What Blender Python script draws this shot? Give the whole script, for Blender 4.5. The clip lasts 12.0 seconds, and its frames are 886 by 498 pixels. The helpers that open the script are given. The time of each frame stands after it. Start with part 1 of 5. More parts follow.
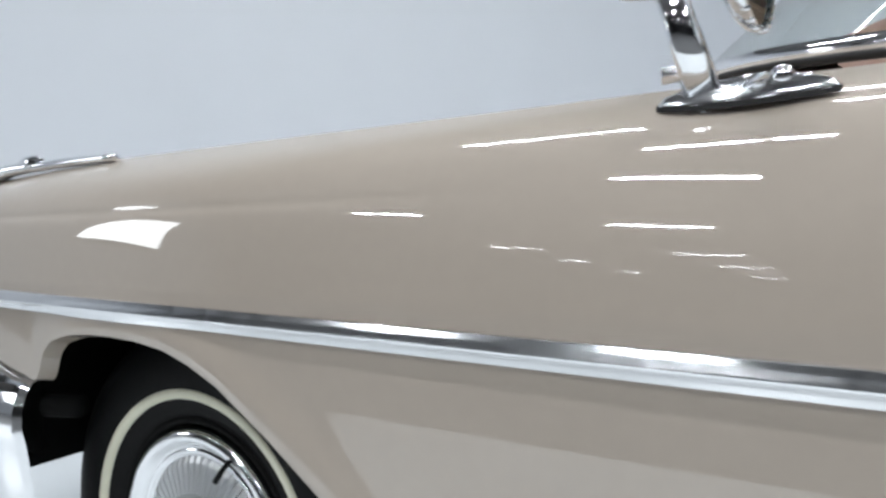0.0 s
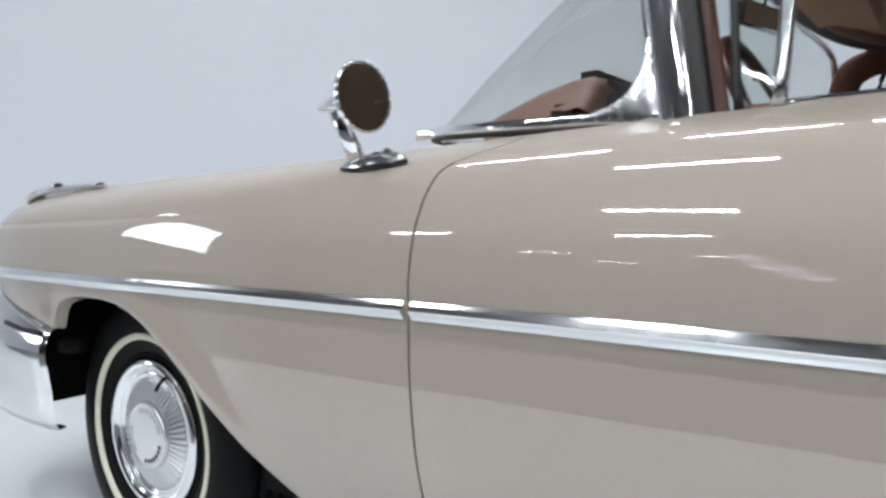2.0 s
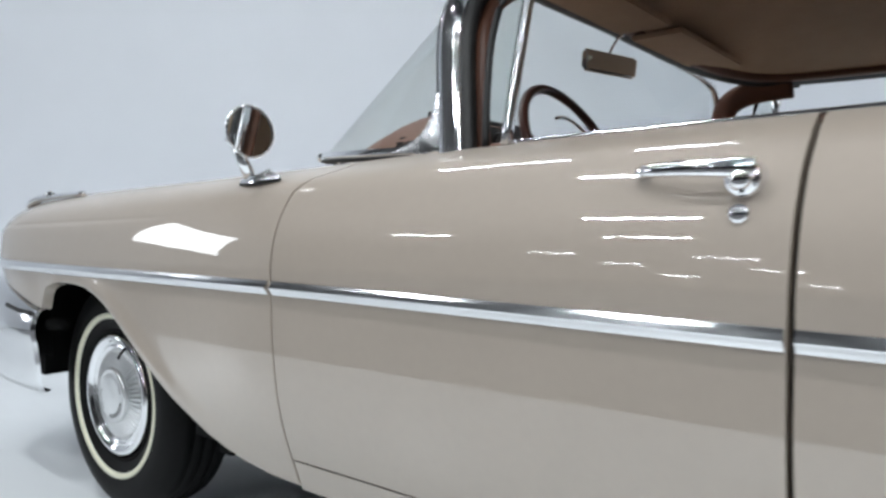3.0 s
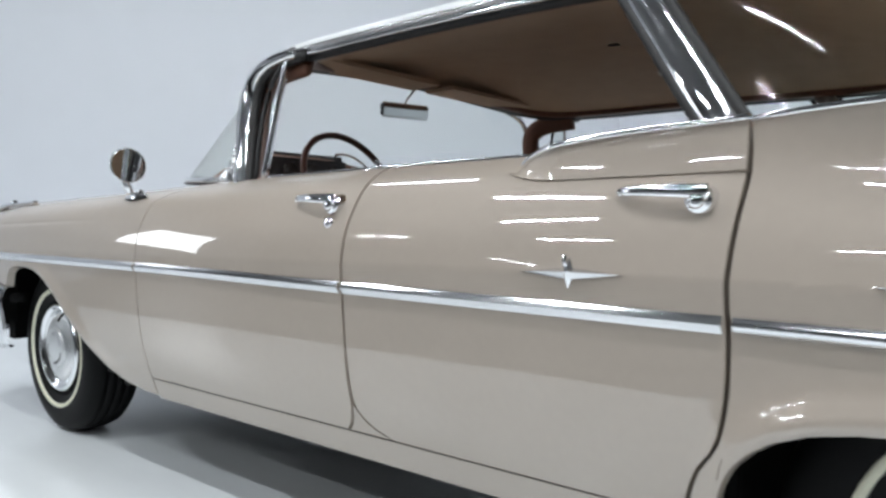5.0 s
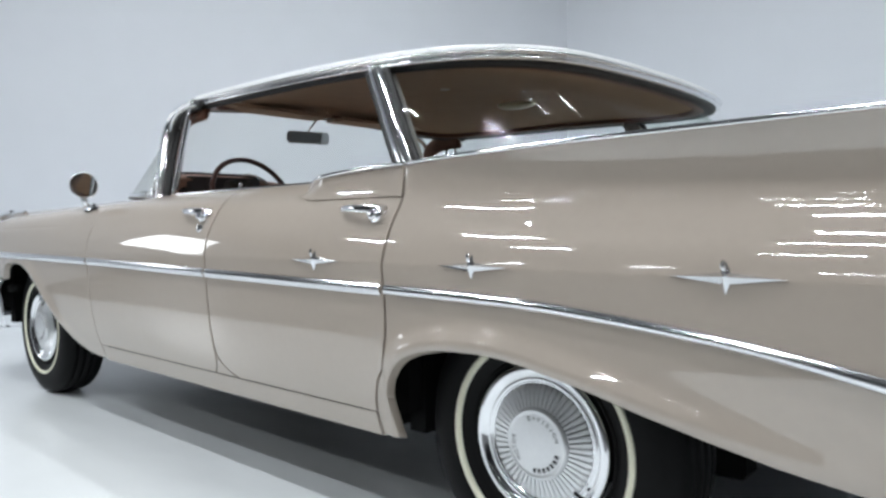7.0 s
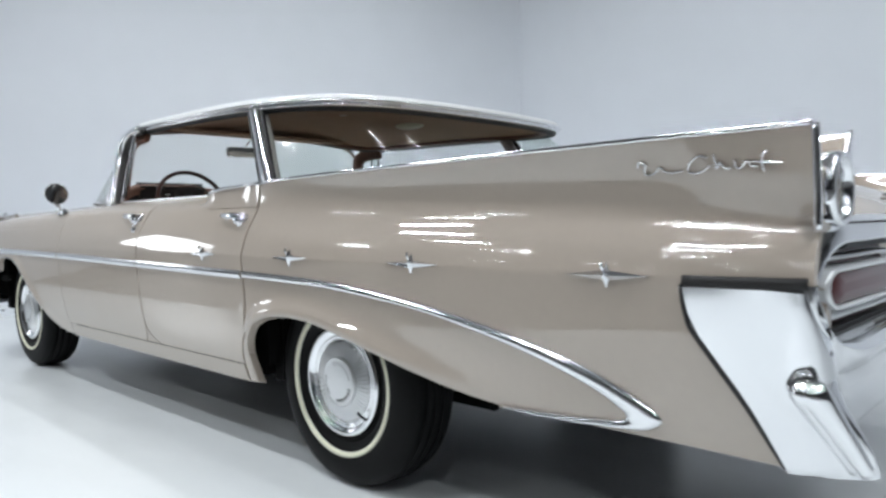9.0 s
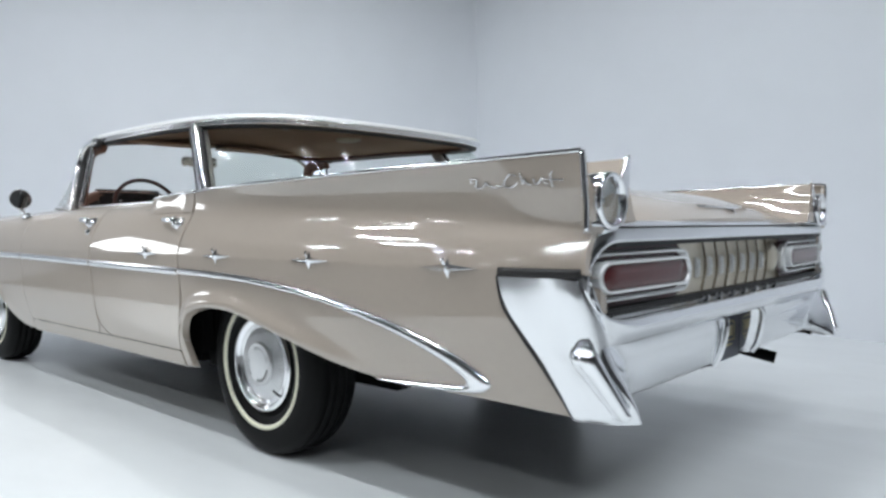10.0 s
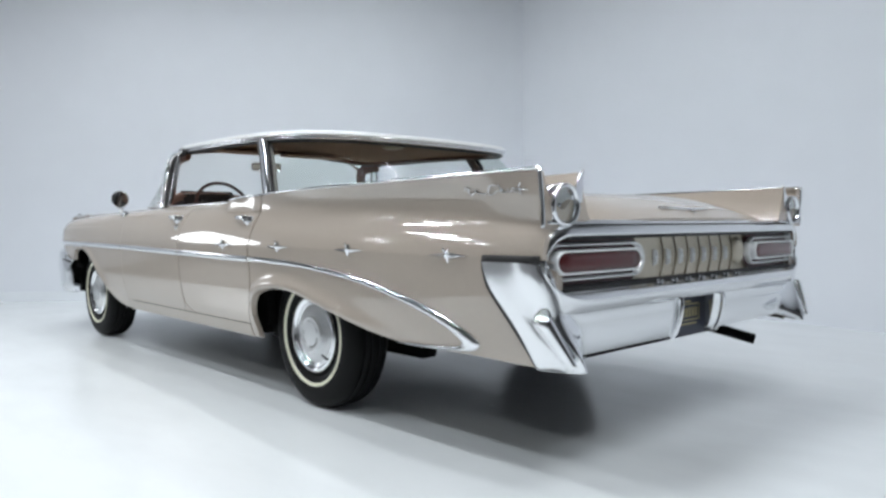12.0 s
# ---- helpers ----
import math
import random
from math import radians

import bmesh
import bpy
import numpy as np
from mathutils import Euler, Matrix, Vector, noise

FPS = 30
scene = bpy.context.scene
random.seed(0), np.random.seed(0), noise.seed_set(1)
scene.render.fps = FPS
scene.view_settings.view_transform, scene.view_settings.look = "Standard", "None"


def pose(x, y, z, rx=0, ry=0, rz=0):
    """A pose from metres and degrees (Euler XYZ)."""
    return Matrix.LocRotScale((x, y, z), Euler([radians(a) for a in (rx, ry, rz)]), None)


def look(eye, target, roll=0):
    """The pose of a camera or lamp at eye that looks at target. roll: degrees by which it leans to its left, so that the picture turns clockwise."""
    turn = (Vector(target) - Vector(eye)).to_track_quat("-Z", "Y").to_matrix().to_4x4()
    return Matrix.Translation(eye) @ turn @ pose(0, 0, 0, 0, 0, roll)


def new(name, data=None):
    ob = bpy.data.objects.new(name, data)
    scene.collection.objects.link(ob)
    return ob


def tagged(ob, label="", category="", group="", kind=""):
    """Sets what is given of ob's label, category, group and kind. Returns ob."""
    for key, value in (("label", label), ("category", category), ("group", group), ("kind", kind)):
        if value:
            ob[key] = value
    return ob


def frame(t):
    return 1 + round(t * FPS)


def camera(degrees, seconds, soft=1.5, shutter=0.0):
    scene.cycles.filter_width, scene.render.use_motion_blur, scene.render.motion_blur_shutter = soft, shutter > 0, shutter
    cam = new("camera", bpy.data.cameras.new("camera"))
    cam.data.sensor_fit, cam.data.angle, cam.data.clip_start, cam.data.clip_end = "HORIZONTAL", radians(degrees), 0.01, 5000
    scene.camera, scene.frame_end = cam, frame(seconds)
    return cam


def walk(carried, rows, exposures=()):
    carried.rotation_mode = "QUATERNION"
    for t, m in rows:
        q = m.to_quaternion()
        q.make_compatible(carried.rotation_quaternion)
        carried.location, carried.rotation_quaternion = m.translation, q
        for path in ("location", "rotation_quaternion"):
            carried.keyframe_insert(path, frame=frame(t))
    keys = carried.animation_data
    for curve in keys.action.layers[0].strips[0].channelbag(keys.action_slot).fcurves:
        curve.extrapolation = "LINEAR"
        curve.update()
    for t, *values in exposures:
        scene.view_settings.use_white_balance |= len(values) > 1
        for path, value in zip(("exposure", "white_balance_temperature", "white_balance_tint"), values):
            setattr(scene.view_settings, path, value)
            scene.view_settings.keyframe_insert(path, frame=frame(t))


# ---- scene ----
import functools

cam = camera(64.0, 12.0, soft=2.8, shutter=0.3)
PATH = [
    (0, (-0.661, -1.603, 0.851), (-1.72, 0.091, 0.758), -1.1),
    (0.5, (-0.543, -1.632, 0.856), (-1.604, 0.06, 0.755), -1.2),
    (1, (-0.38, -1.691, 0.857), (-1.459, -0.01, 0.758), -1.2),
    (1.5, (-0.188, -1.751, 0.856), (-1.333, -0.115, 0.765), -1.1),
    (2, (0.03, -1.815, 0.856), (-1.174, -0.22, 0.769), -1.1),
    (2.5, (0.276, -1.866, 0.843), (-0.972, -0.305, 0.782), -0.8),
    (3, (0.538, -1.908, 0.839), (-0.726, -0.359, 0.782), -0.4),
    (5, (1.55, -2.117, 0.846), (0.268, -0.583, 0.781), -0.3),
    (5.5, (1.787, -2.151, 0.854), (0.508, -0.615, 0.775), -0.9),
    (6, (2.035, -2.193, 0.853), (0.737, -0.674, 0.776), -0.9),
    (6.5, (2.282, -2.23, 0.853), (0.965, -0.726, 0.782), -0.8),
    (7, (2.498, -2.242, 0.854), (1.159, -0.757, 0.787), -0.8),
    (9, (3.41, -2.338, 0.871), (2.035, -0.887, 0.791), -1.0),
    (9.5, (3.643, -2.37, 0.859), (2.301, -0.888, 0.795), -0.5),
    (10, (3.876, -2.414, 0.856), (2.536, -0.93, 0.797), -0.6),
    (10.5, (4.076, -2.475, 0.859), (2.682, -1.042, 0.799), -0.5),
    (11, (4.246, -2.583, 0.857), (2.792, -1.211, 0.794), -0.4),
    (11.5, (4.366, -2.663, 0.861), (2.892, -1.314, 0.79), -0.3),
    (12, (4.422, -2.698, 0.855), (2.955, -1.34, 0.788), -0.4),
]
walk(cam, [(t, look(eye, target, roll)) for t, eye, target, roll in PATH])

# ---- world, exposure and lights ----
world = bpy.data.worlds.new("world")
scene.world = world
world.use_nodes = True
world.node_tree.nodes["Background"].inputs[0].default_value = (0.75, 0.82, 0.92, 1)
world.node_tree.nodes["Background"].inputs[1].default_value = 0.25
scene.view_settings.exposure = 0.0

CEIL = 4.40                      # ceiling height over the studio floor
CORNER = (-1.52, 4.20)           # where the two white studio walls meet
TUBE_WATTS = 52.5
WINDOW_WATTS = 70.0


# ---- materials ----
def material(name, color, rough=0.5, metal=0.0, coat=0.0, grain=0.0, scale=40.0, bump=0.0, rough_var=0.0, spec=0.5, coat_rough=0.03, coat_ior=1.5):
    m = bpy.data.materials.new(name)
    m.use_nodes = True
    nt = m.node_tree
    b = nt.nodes["Principled BSDF"]
    b.inputs["Base Color"].default_value = (*color, 1)
    b.inputs["Roughness"].default_value = rough
    b.inputs["Metallic"].default_value = metal
    b.inputs["Specular IOR Level"].default_value = spec
    b.inputs["Coat Weight"].default_value = coat
    b.inputs["Coat Roughness"].default_value = coat_rough
    b.inputs["Coat IOR"].default_value = coat_ior
    if grain or bump or rough_var:
        tc = nt.nodes.new("ShaderNodeTexCoord")
        fine = nt.nodes.new("ShaderNodeTexNoise")
        fine.inputs["Scale"].default_value = scale
        fine.inputs["Detail"].default_value = 5
        broad = nt.nodes.new("ShaderNodeTexNoise")
        broad.inputs["Scale"].default_value = scale / 14
        broad.inputs["Detail"].default_value = 3
        for n in (fine, broad):
            nt.links.new(tc.outputs["Object"], n.inputs["Vector"])
        add = nt.nodes.new("ShaderNodeMath")
        add.operation = "ADD"
        nt.links.new(fine.outputs["Fac"], add.inputs[0])
        nt.links.new(broad.outputs["Fac"], add.inputs[1])
        if grain:
            ramp = nt.nodes.new("ShaderNodeMapRange")
            ramp.inputs["From Min"].default_value = 0.6
            ramp.inputs["From Max"].default_value = 1.4
            ramp.inputs["To Min"].default_value = 1 - grain
            ramp.inputs["To Max"].default_value = 1 + grain
            nt.links.new(add.outputs[0], ramp.inputs["Value"])
            mul = nt.nodes.new("ShaderNodeVectorMath")
            mul.operation = "SCALE"
            mul.inputs[0].default_value = color
            nt.links.new(ramp.outputs[0], mul.inputs["Scale"])
            nt.links.new(mul.outputs[0], b.inputs["Base Color"])
        if rough_var:
            rr = nt.nodes.new("ShaderNodeMapRange")
            rr.inputs["From Min"].default_value = 0.6
            rr.inputs["From Max"].default_value = 1.4
            rr.inputs["To Min"].default_value = max(0.0, rough - rough_var)
            rr.inputs["To Max"].default_value = rough + rough_var
            nt.links.new(add.outputs[0], rr.inputs["Value"])
            nt.links.new(rr.outputs[0], b.inputs["Roughness"])
        if bump:
            bp = nt.nodes.new("ShaderNodeBump")
            bp.inputs["Strength"].default_value = bump
            bp.inputs["Distance"].default_value = 0.002
            nt.links.new(fine.outputs["Fac"], bp.inputs["Height"])
            nt.links.new(bp.outputs[0], b.inputs["Normal"])
    return m


def glass_material(name, tint, gloss=1.0):
    m = bpy.data.materials.new(name)
    m.use_nodes = True
    nt = m.node_tree
    nt.nodes.remove(nt.nodes["Principled BSDF"])
    clear = nt.nodes.new("ShaderNodeBsdfTransparent")
    clear.inputs[0].default_value = (*tint, 1)
    shine = nt.nodes.new("ShaderNodeBsdfGlossy")
    shine.inputs["Roughness"].default_value = 0.01
    facing = nt.nodes.new("ShaderNodeLayerWeight")
    facing.inputs[0].default_value = 0.5
    steep = nt.nodes.new("ShaderNodeMath")
    steep.operation = "POWER"
    steep.inputs[1].default_value = 4.5
    nt.links.new(facing.outputs["Facing"], steep.inputs[0])
    fres = nt.nodes.new("ShaderNodeMath")
    fres.operation = "MULTIPLY_ADD"
    fres.inputs[1].default_value = 0.75 * gloss
    fres.inputs[2].default_value = 0.055 * gloss
    nt.links.new(steep.outputs[0], fres.inputs[0])
    mix = nt.nodes.new("ShaderNodeMixShader")
    nt.links.new(fres.outputs[0], mix.inputs[0])
    nt.links.new(clear.outputs[0], mix.inputs[1])
    nt.links.new(shine.outputs[0], mix.inputs[2])
    nt.links.new(mix.outputs[0], nt.nodes["Material Output"].inputs[0])
    return m


TAN = material("tan_paint", (0.434, 0.370, 0.312), rough=0.6, coat=1.0, grain=0.025, scale=55, spec=0.25, coat_rough=0.012, coat_ior=1.85)
WHITE = material("roof_white_paint", (0.82, 0.83, 0.82), rough=0.45, coat=0.25, spec=0.35, grain=0.02, scale=30)
CHROME = material("chrome", (0.86, 0.87, 0.89), rough=0.06, metal=1.0, rough_var=0.03, scale=30)
STEEL = material("brushed_steel", (0.72, 0.73, 0.75), rough=0.28, metal=1.0, grain=0.05, scale=80, rough_var=0.08)
DARKSTEEL = material("dull_steel", (0.25, 0.25, 0.26), rough=0.45, metal=0.8, grain=0.1, scale=60)
ALUMINIUM = material("anodised_trim", (0.83, 0.84, 0.86), rough=0.13, metal=1.0, rough_var=0.05, scale=60)
BUMPER = material("bumper_chrome", (0.82, 0.83, 0.85), rough=0.11, metal=1.0, rough_var=0.04, scale=18)
RUBBER = material("tyre_rubber", (0.005, 0.005, 0.0053), rough=0.55, grain=0.25, scale=90, bump=0.2, spec=0.13)
BLACK = material("black_underseal", (0.006, 0.006, 0.006), rough=0.85, grain=0.3, scale=25, bump=0.4, spec=0.15)
SEAL = material("black_weatherstrip", (0.014, 0.013, 0.013), rough=0.55, grain=0.2, scale=60)
CREAM = material("whitewall_rubber", (0.80, 0.78, 0.62), rough=0.5, grain=0.05, scale=60)
LINER = material("tan_headliner_cloth", (0.47, 0.335, 0.23), rough=0.85, grain=0.08, scale=160, bump=0.3)
VINYL = material("brown_vinyl", (0.13, 0.052, 0.030), rough=0.45, grain=0.1, scale=120, bump=0.2)
RIMPLASTIC = material("maroon_rim_plastic", (0.075, 0.026, 0.018), rough=0.3, grain=0.1, scale=80)
DASHPAD = material("brown_dash_pad", (0.19, 0.10, 0.07), rough=0.5, grain=0.1, scale=110, bump=0.25)
DARKDASH = material("dark_brown_dash", (0.018, 0.011, 0.010), rough=0.35, grain=0.15, scale=60)
TAUPE = material("taupe_garnish_paint", (0.26, 0.24, 0.225), rough=0.4, grain=0.06, scale=60)
GLASS = glass_material("window_glass", (0.86, 0.90, 0.88))
SCREENGLASS = glass_material("windscreen_glass", (0.93, 0.955, 0.945))
REARGLASS = glass_material("rear_window_glass", (0.86, 0.90, 0.88), 0.35)
LAMPGLASS = glass_material("lamp_glass", (0.9, 0.92, 0.92))
REDLENS = material("red_lens", (0.075, 0.012, 0.013), rough=0.3, coat=0.35, grain=0.15, scale=50)
DEEPRED = material("dark_red_recess", (0.05, 0.006, 0.008), rough=0.45, coat=0.1, grain=0.2, scale=40)
GOLD = material("champagne_panel", (0.56, 0.51, 0.42), rough=0.35, metal=0.3, grain=0.08, scale=35, rough_var=0.08)
DARKGOLD = material("dark_gold_paint", (0.19, 0.16, 0.115), rough=0.5, grain=0.1, scale=40)
CAPMETAL = material("satin_cap_metal", (0.80, 0.81, 0.82), rough=0.34, metal=0.9, grain=0.04, scale=70, rough_var=0.06)
RIMSILVER = material("silver_rim_paint", (0.78, 0.79, 0.80), rough=0.3, metal=0.35, grain=0.03, scale=60)
MIRROR = material("mirror_glass", (0.92, 0.93, 0.93), rough=0.01, metal=1.0)
PLATE = material("navy_plate_enamel", (0.012, 0.016, 0.035), rough=0.45, coat=0.1, grain=0.2, scale=40)
BRASS = material("dull_gold_print", (0.42, 0.36, 0.2), rough=0.45, metal=0.4, grain=0.15, scale=80)
WALLPAINT = material("white_wall_paint", (0.775, 0.80, 0.845), rough=0.75, grain=0.02, scale=3, bump=0.08)
FLOORPAINT = material("white_epoxy_floor", (0.79, 0.815, 0.825), rough=0.24, grain=0.012, scale=1.5, rough_var=0.02, spec=0.45)
HALLPAINT = material("grey_hall_paint", (0.09, 0.09, 0.093), rough=0.8, grain=0.06, scale=3)
# worn grey scuffs on the white floor
nt = FLOORPAINT.node_tree
scuff = nt.nodes.new("ShaderNodeTexNoise")
scuff.inputs["Scale"].default_value = 1.7
scuff.inputs["Detail"].default_value = 3
scuff.inputs["Roughness"].default_value = 0.62
stretch = nt.nodes.new("ShaderNodeMapping")
stretch.inputs["Scale"].default_value = (1.0, 2.2, 1.0)
place_on = nt.nodes.new("ShaderNodeTexCoord")
nt.links.new(place_on.outputs["Object"], stretch.inputs["Vector"])
nt.links.new(stretch.outputs[0], scuff.inputs["Vector"])
worn = nt.nodes.new("ShaderNodeMapRange")
worn.inputs["From Min"].default_value = 0.42
worn.inputs["From Max"].default_value = 0.78
worn.inputs["To Min"].default_value = 1.0
worn.inputs["To Max"].default_value = 0.94
nt.links.new(scuff.outputs["Fac"], worn.inputs["Value"])
tone = nt.nodes.new("ShaderNodeVectorMath")
tone.operation = "SCALE"
shader = nt.nodes["Principled BSDF"]
nt.links.new(shader.inputs["Base Color"].links[0].from_socket, tone.inputs[0])
nt.links.new(worn.outputs[0], tone.inputs["Scale"])
nt.links.new(tone.outputs[0], shader.inputs["Base Color"])
HALLFLOOR = material("grey_hall_concrete", (0.12, 0.12, 0.122), rough=0.4, grain=0.08, scale=5, rough_var=0.1)
LAMPWHITE = material("pale_lamp_reflector", (0.70, 0.72, 0.73), rough=0.3, metal=0.4, grain=0.03, scale=40)
CEILPAINT = material("ceiling_paint", (0.18, 0.18, 0.182), rough=0.8, grain=0.03, scale=3)
SKIRT = material("white_skirting_paint", (0.80, 0.83, 0.86), rough=0.4, grain=0.02, scale=8)
HOUSING = material("lamp_housing_enamel", (0.75, 0.75, 0.75), rough=0.5, grain=0.03, scale=20)


# ---- mesh helpers ----
def mesh_object(name, verts, faces, mat, parent=None, label="", smooth=True, normals=None):
    me = bpy.data.meshes.new(name)
    me.from_pydata([tuple(v) for v in verts], [], faces)
    me.update()
    if smooth:
        me.polygons.foreach_set("use_smooth", [True] * len(me.polygons))
    if normals:
        ns = [Vector(d.vector) for d in me.vertex_normals]
        ns[:len(normals)] = normals
        me.normals_split_custom_set_from_vertices([tuple(q) for q in ns])
    me.materials.append(mat)
    ob = new(name, me)
    if parent:
        ob.parent = parent
    if label:
        tagged(ob, label)
    return ob


def part(name, bm, mat, parent, label="", smooth=False):
    me = bpy.data.meshes.new(name)
    bm.to_mesh(me)
    bm.free()
    if smooth:
        me.polygons.foreach_set("use_smooth", [True] * len(me.polygons))
    me.materials.append(mat)
    ob = new(name, me)
    if parent:
        ob.parent = parent
    if label:
        tagged(ob, label)
    return ob


def thing(name, label, category, group="", at=(0, 0, 0)):
    ob = new(name)
    ob.location = at
    ob.empty_display_size = 0.2
    return tagged(ob, label, category, group)


def bisect_right(xs, x, lo, hi):
    """How many of the sorted xs are at most x, within lo to hi."""
    while lo < hi:
        mid = (lo + hi) // 2
        if x < xs[mid]:
            hi = mid
        else:
            lo = mid + 1
    return lo


def pchip(keys):
    """A smooth curve through (x, value) keys that does not overshoot."""
    xs = [k[0] for k in keys]
    ys = [k[1] for k in keys]
    n = len(xs)
    d = [(ys[i + 1] - ys[i]) / (xs[i + 1] - xs[i]) for i in range(n - 1)]
    s = [d[0]] + [0.0 if d[i - 1] * d[i] <= 0 else 2 * d[i - 1] * d[i] / (d[i - 1] + d[i]) for i in range(1, n - 1)] + [d[-1]]

    def value(x):
        if x <= xs[0]:
            return ys[0]
        if x >= xs[-1]:
            return ys[-1]
        i = bisect_right(xs, x, 0, n - 1) - 1
        h = xs[i + 1] - xs[i]
        t = (x - xs[i]) / h
        return ((1 + 2 * t) * (1 - t) ** 2 * ys[i] + t * (1 - t) ** 2 * h * s[i]
                + t * t * (3 - 2 * t) * ys[i + 1] + t * t * (t - 1) * h * s[i + 1])
    return value


def eased(keys, width=0.14):
    """A curve through keys along the car with its bends spread out, so that reflections run smoothly; less so at the nose and behind the rear door."""
    raw = pchip(keys)
    x0, x1, step = keys[0][0], keys[-1][0], 0.01
    a, b = (raw(x0 + 0.02) - raw(x0)) / 0.02, (raw(x1) - raw(x1 - 0.02)) / 0.02
    xs = np.arange(x0 - 0.5, x1 + 0.5 + step / 2, step)
    ys = np.array([raw(x0) + a * (x - x0) if x < x0 else raw(x1) + b * (x - x1) if x > x1 else raw(x) for x in xs])
    out = ys.copy()
    for i, x in enumerate(xs):
        w = width * min(1.0, max(0.10, (x + 2.44) / 0.7)) * min(1.0, max(0.12, abs(x - 1.16) / 0.4)) * min(1.0, max(0.12, (3.08 - x) / 0.4))
        lo, hi = max(0, i - int(3 * w / step) - 1), min(len(xs), i + int(3 * w / step) + 2)
        if lo > 0 and hi < len(xs):
            k = np.exp(-0.5 * ((xs[lo:hi] - x) / w) ** 2)
            out[i] = float((k * ys[lo:hi]).sum() / k.sum())
    start = float(xs[0])

    def value(x):
        u = (min(max(x, x0), x1) - start) / step
        i = int(u)
        t = u - i
        p0, p1, p2, p3 = out[i - 1], out[i], out[i + 1], out[i + 2]
        return float(((1 - t) ** 3 * p0 + (3 * t ** 3 - 6 * t * t + 4) * p1 + (-3 * t ** 3 + 3 * t * t + 3 * t + 1) * p2 + t ** 3 * p3) / 6)
    return value


def linear(keys):
    xs = [k[0] for k in keys]
    ys = [k[1] for k in keys]
    return lambda x: float(np.interp(x, xs, ys))


def sheet(rows, inward=None, depth=0.02):
    """Vertices and faces of a grid of points; with inward(p) the edge turns in by depth, on vertices of its own."""
    nv, nu = len(rows), len(rows[0])
    verts = [Vector(p) for r in rows for p in r]
    faces = [(j * nu + i, j * nu + i + 1, (j + 1) * nu + i + 1, (j + 1) * nu + i) for j in range(nv - 1) for i in range(nu - 1)]
    if inward:
        loop = [i for i in range(nu)] + [j * nu + nu - 1 for j in range(1, nv)]
        loop += [(nv - 1) * nu + i for i in range(nu - 2, -1, -1)] + [j * nu for j in range(nv - 2, 0, -1)]
        base = len(verts)
        k = len(loop)
        for a in loop:
            verts.append(verts[a].copy())
        for a in loop:
            verts.append(verts[a] + inward(verts[a]) * depth)
        for i in range(k):
            j = (i + 1) % k
            faces.append((base + i, base + k + i, base + k + j, base + j))
    return verts, faces


def mirrored(verts, faces):
    return [Vector((v[0], -v[1], v[2])) for v in verts], [tuple(reversed(f)) for f in faces]


def both(name, verts, faces, mat, parent, label="", smooth=True, normals=None):
    """The same part on the near and the far side of the car."""
    a = mesh_object(name, verts, faces, mat, parent, label, smooth, normals)
    far = [Vector((q.x, -q.y, q.z)) for q in normals] if normals else None
    b = mesh_object(name, *mirrored(verts, faces), mat, parent, label, smooth, far)
    return a, b


def sweep(path, section, closed=False, caps=True, up=None):
    """A section (list of (a, b)) along a path; a lies along the side, b along up. Section may be a function of t."""
    path = [Vector(p) for p in path]
    n = len(path)
    verts, faces = [], []
    m = None
    up = Vector(up) if up else None
    for i, p in enumerate(path):
        q0 = path[i - 1] if i or closed else p
        q1 = path[(i + 1) % n] if i < n - 1 or closed else p
        d = (q1 - q0).normalized()
        ref = up if up else (Vector((0, 0, 1)) if abs(d.z) < 0.95 else Vector((0, 1, 0)))
        side = d.cross(ref).normalized()
        u = side.cross(d).normalized()
        sec = section(i / max(1, n - 1)) if callable(section) else section
        m = len(sec)
        for a, b in sec:
            verts.append(p + side * a + u * b)
    for i in range(n if closed else n - 1):
        for j in range(m):
            a, b = i * m + j, i * m + (j + 1) % m
            c, e = ((i + 1) % n) * m + (j + 1) % m, ((i + 1) % n) * m + j
            faces.append((a, b, c, e))
    if caps and not closed:
        faces.append(tuple(range(m - 1, -1, -1)))
        faces.append(tuple((n - 1) * m + j for j in range(m)))
    return verts, faces


def oval(w, h, n=10, power=2.0):
    out = []
    for i in range(n):
        a = 2 * math.pi * i / n
        c, s = math.cos(a), math.sin(a)
        out.append((w * math.copysign(abs(c) ** (2 / power), c), h * math.copysign(abs(s) ** (2 / power), s)))
    return out


def lathe(profile, n=48, axis="y", at=(0, 0, 0), closed=False):
    """Turns (radius, offset along the axis) points about an axis through at."""
    verts, faces = [], []
    at = Vector(at)
    k = len(profile)
    for i in range(n):
        a = 2 * math.pi * i / n
        c, s = math.cos(a), math.sin(a)
        for r, o in profile:
            v = Vector((r * c, o, r * s)) if axis == "y" else Vector((o, r * c, r * s)) if axis == "x" else Vector((r * c, r * s, o))
            verts.append(at + v)
    for i in range(n):
        for j in range(k if closed else k - 1):
            faces.append((i * k + j, i * k + (j + 1) % k, ((i + 1) % n) * k + (j + 1) % k, ((i + 1) % n) * k + j))
    return verts, faces


def block(lo, hi, bevel=0.0, seg=2):
    bm = bmesh.new()
    bmesh.ops.create_cube(bm, size=1)
    for v in bm.verts:
        v.co = Vector([lo[i] + (v.co[i] + 0.5) * (hi[i] - lo[i]) for i in range(3)])
    if bevel:
        bmesh.ops.bevel(bm, geom=bm.edges[:], offset=bevel, segments=seg, affect="EDGES")
    return bm


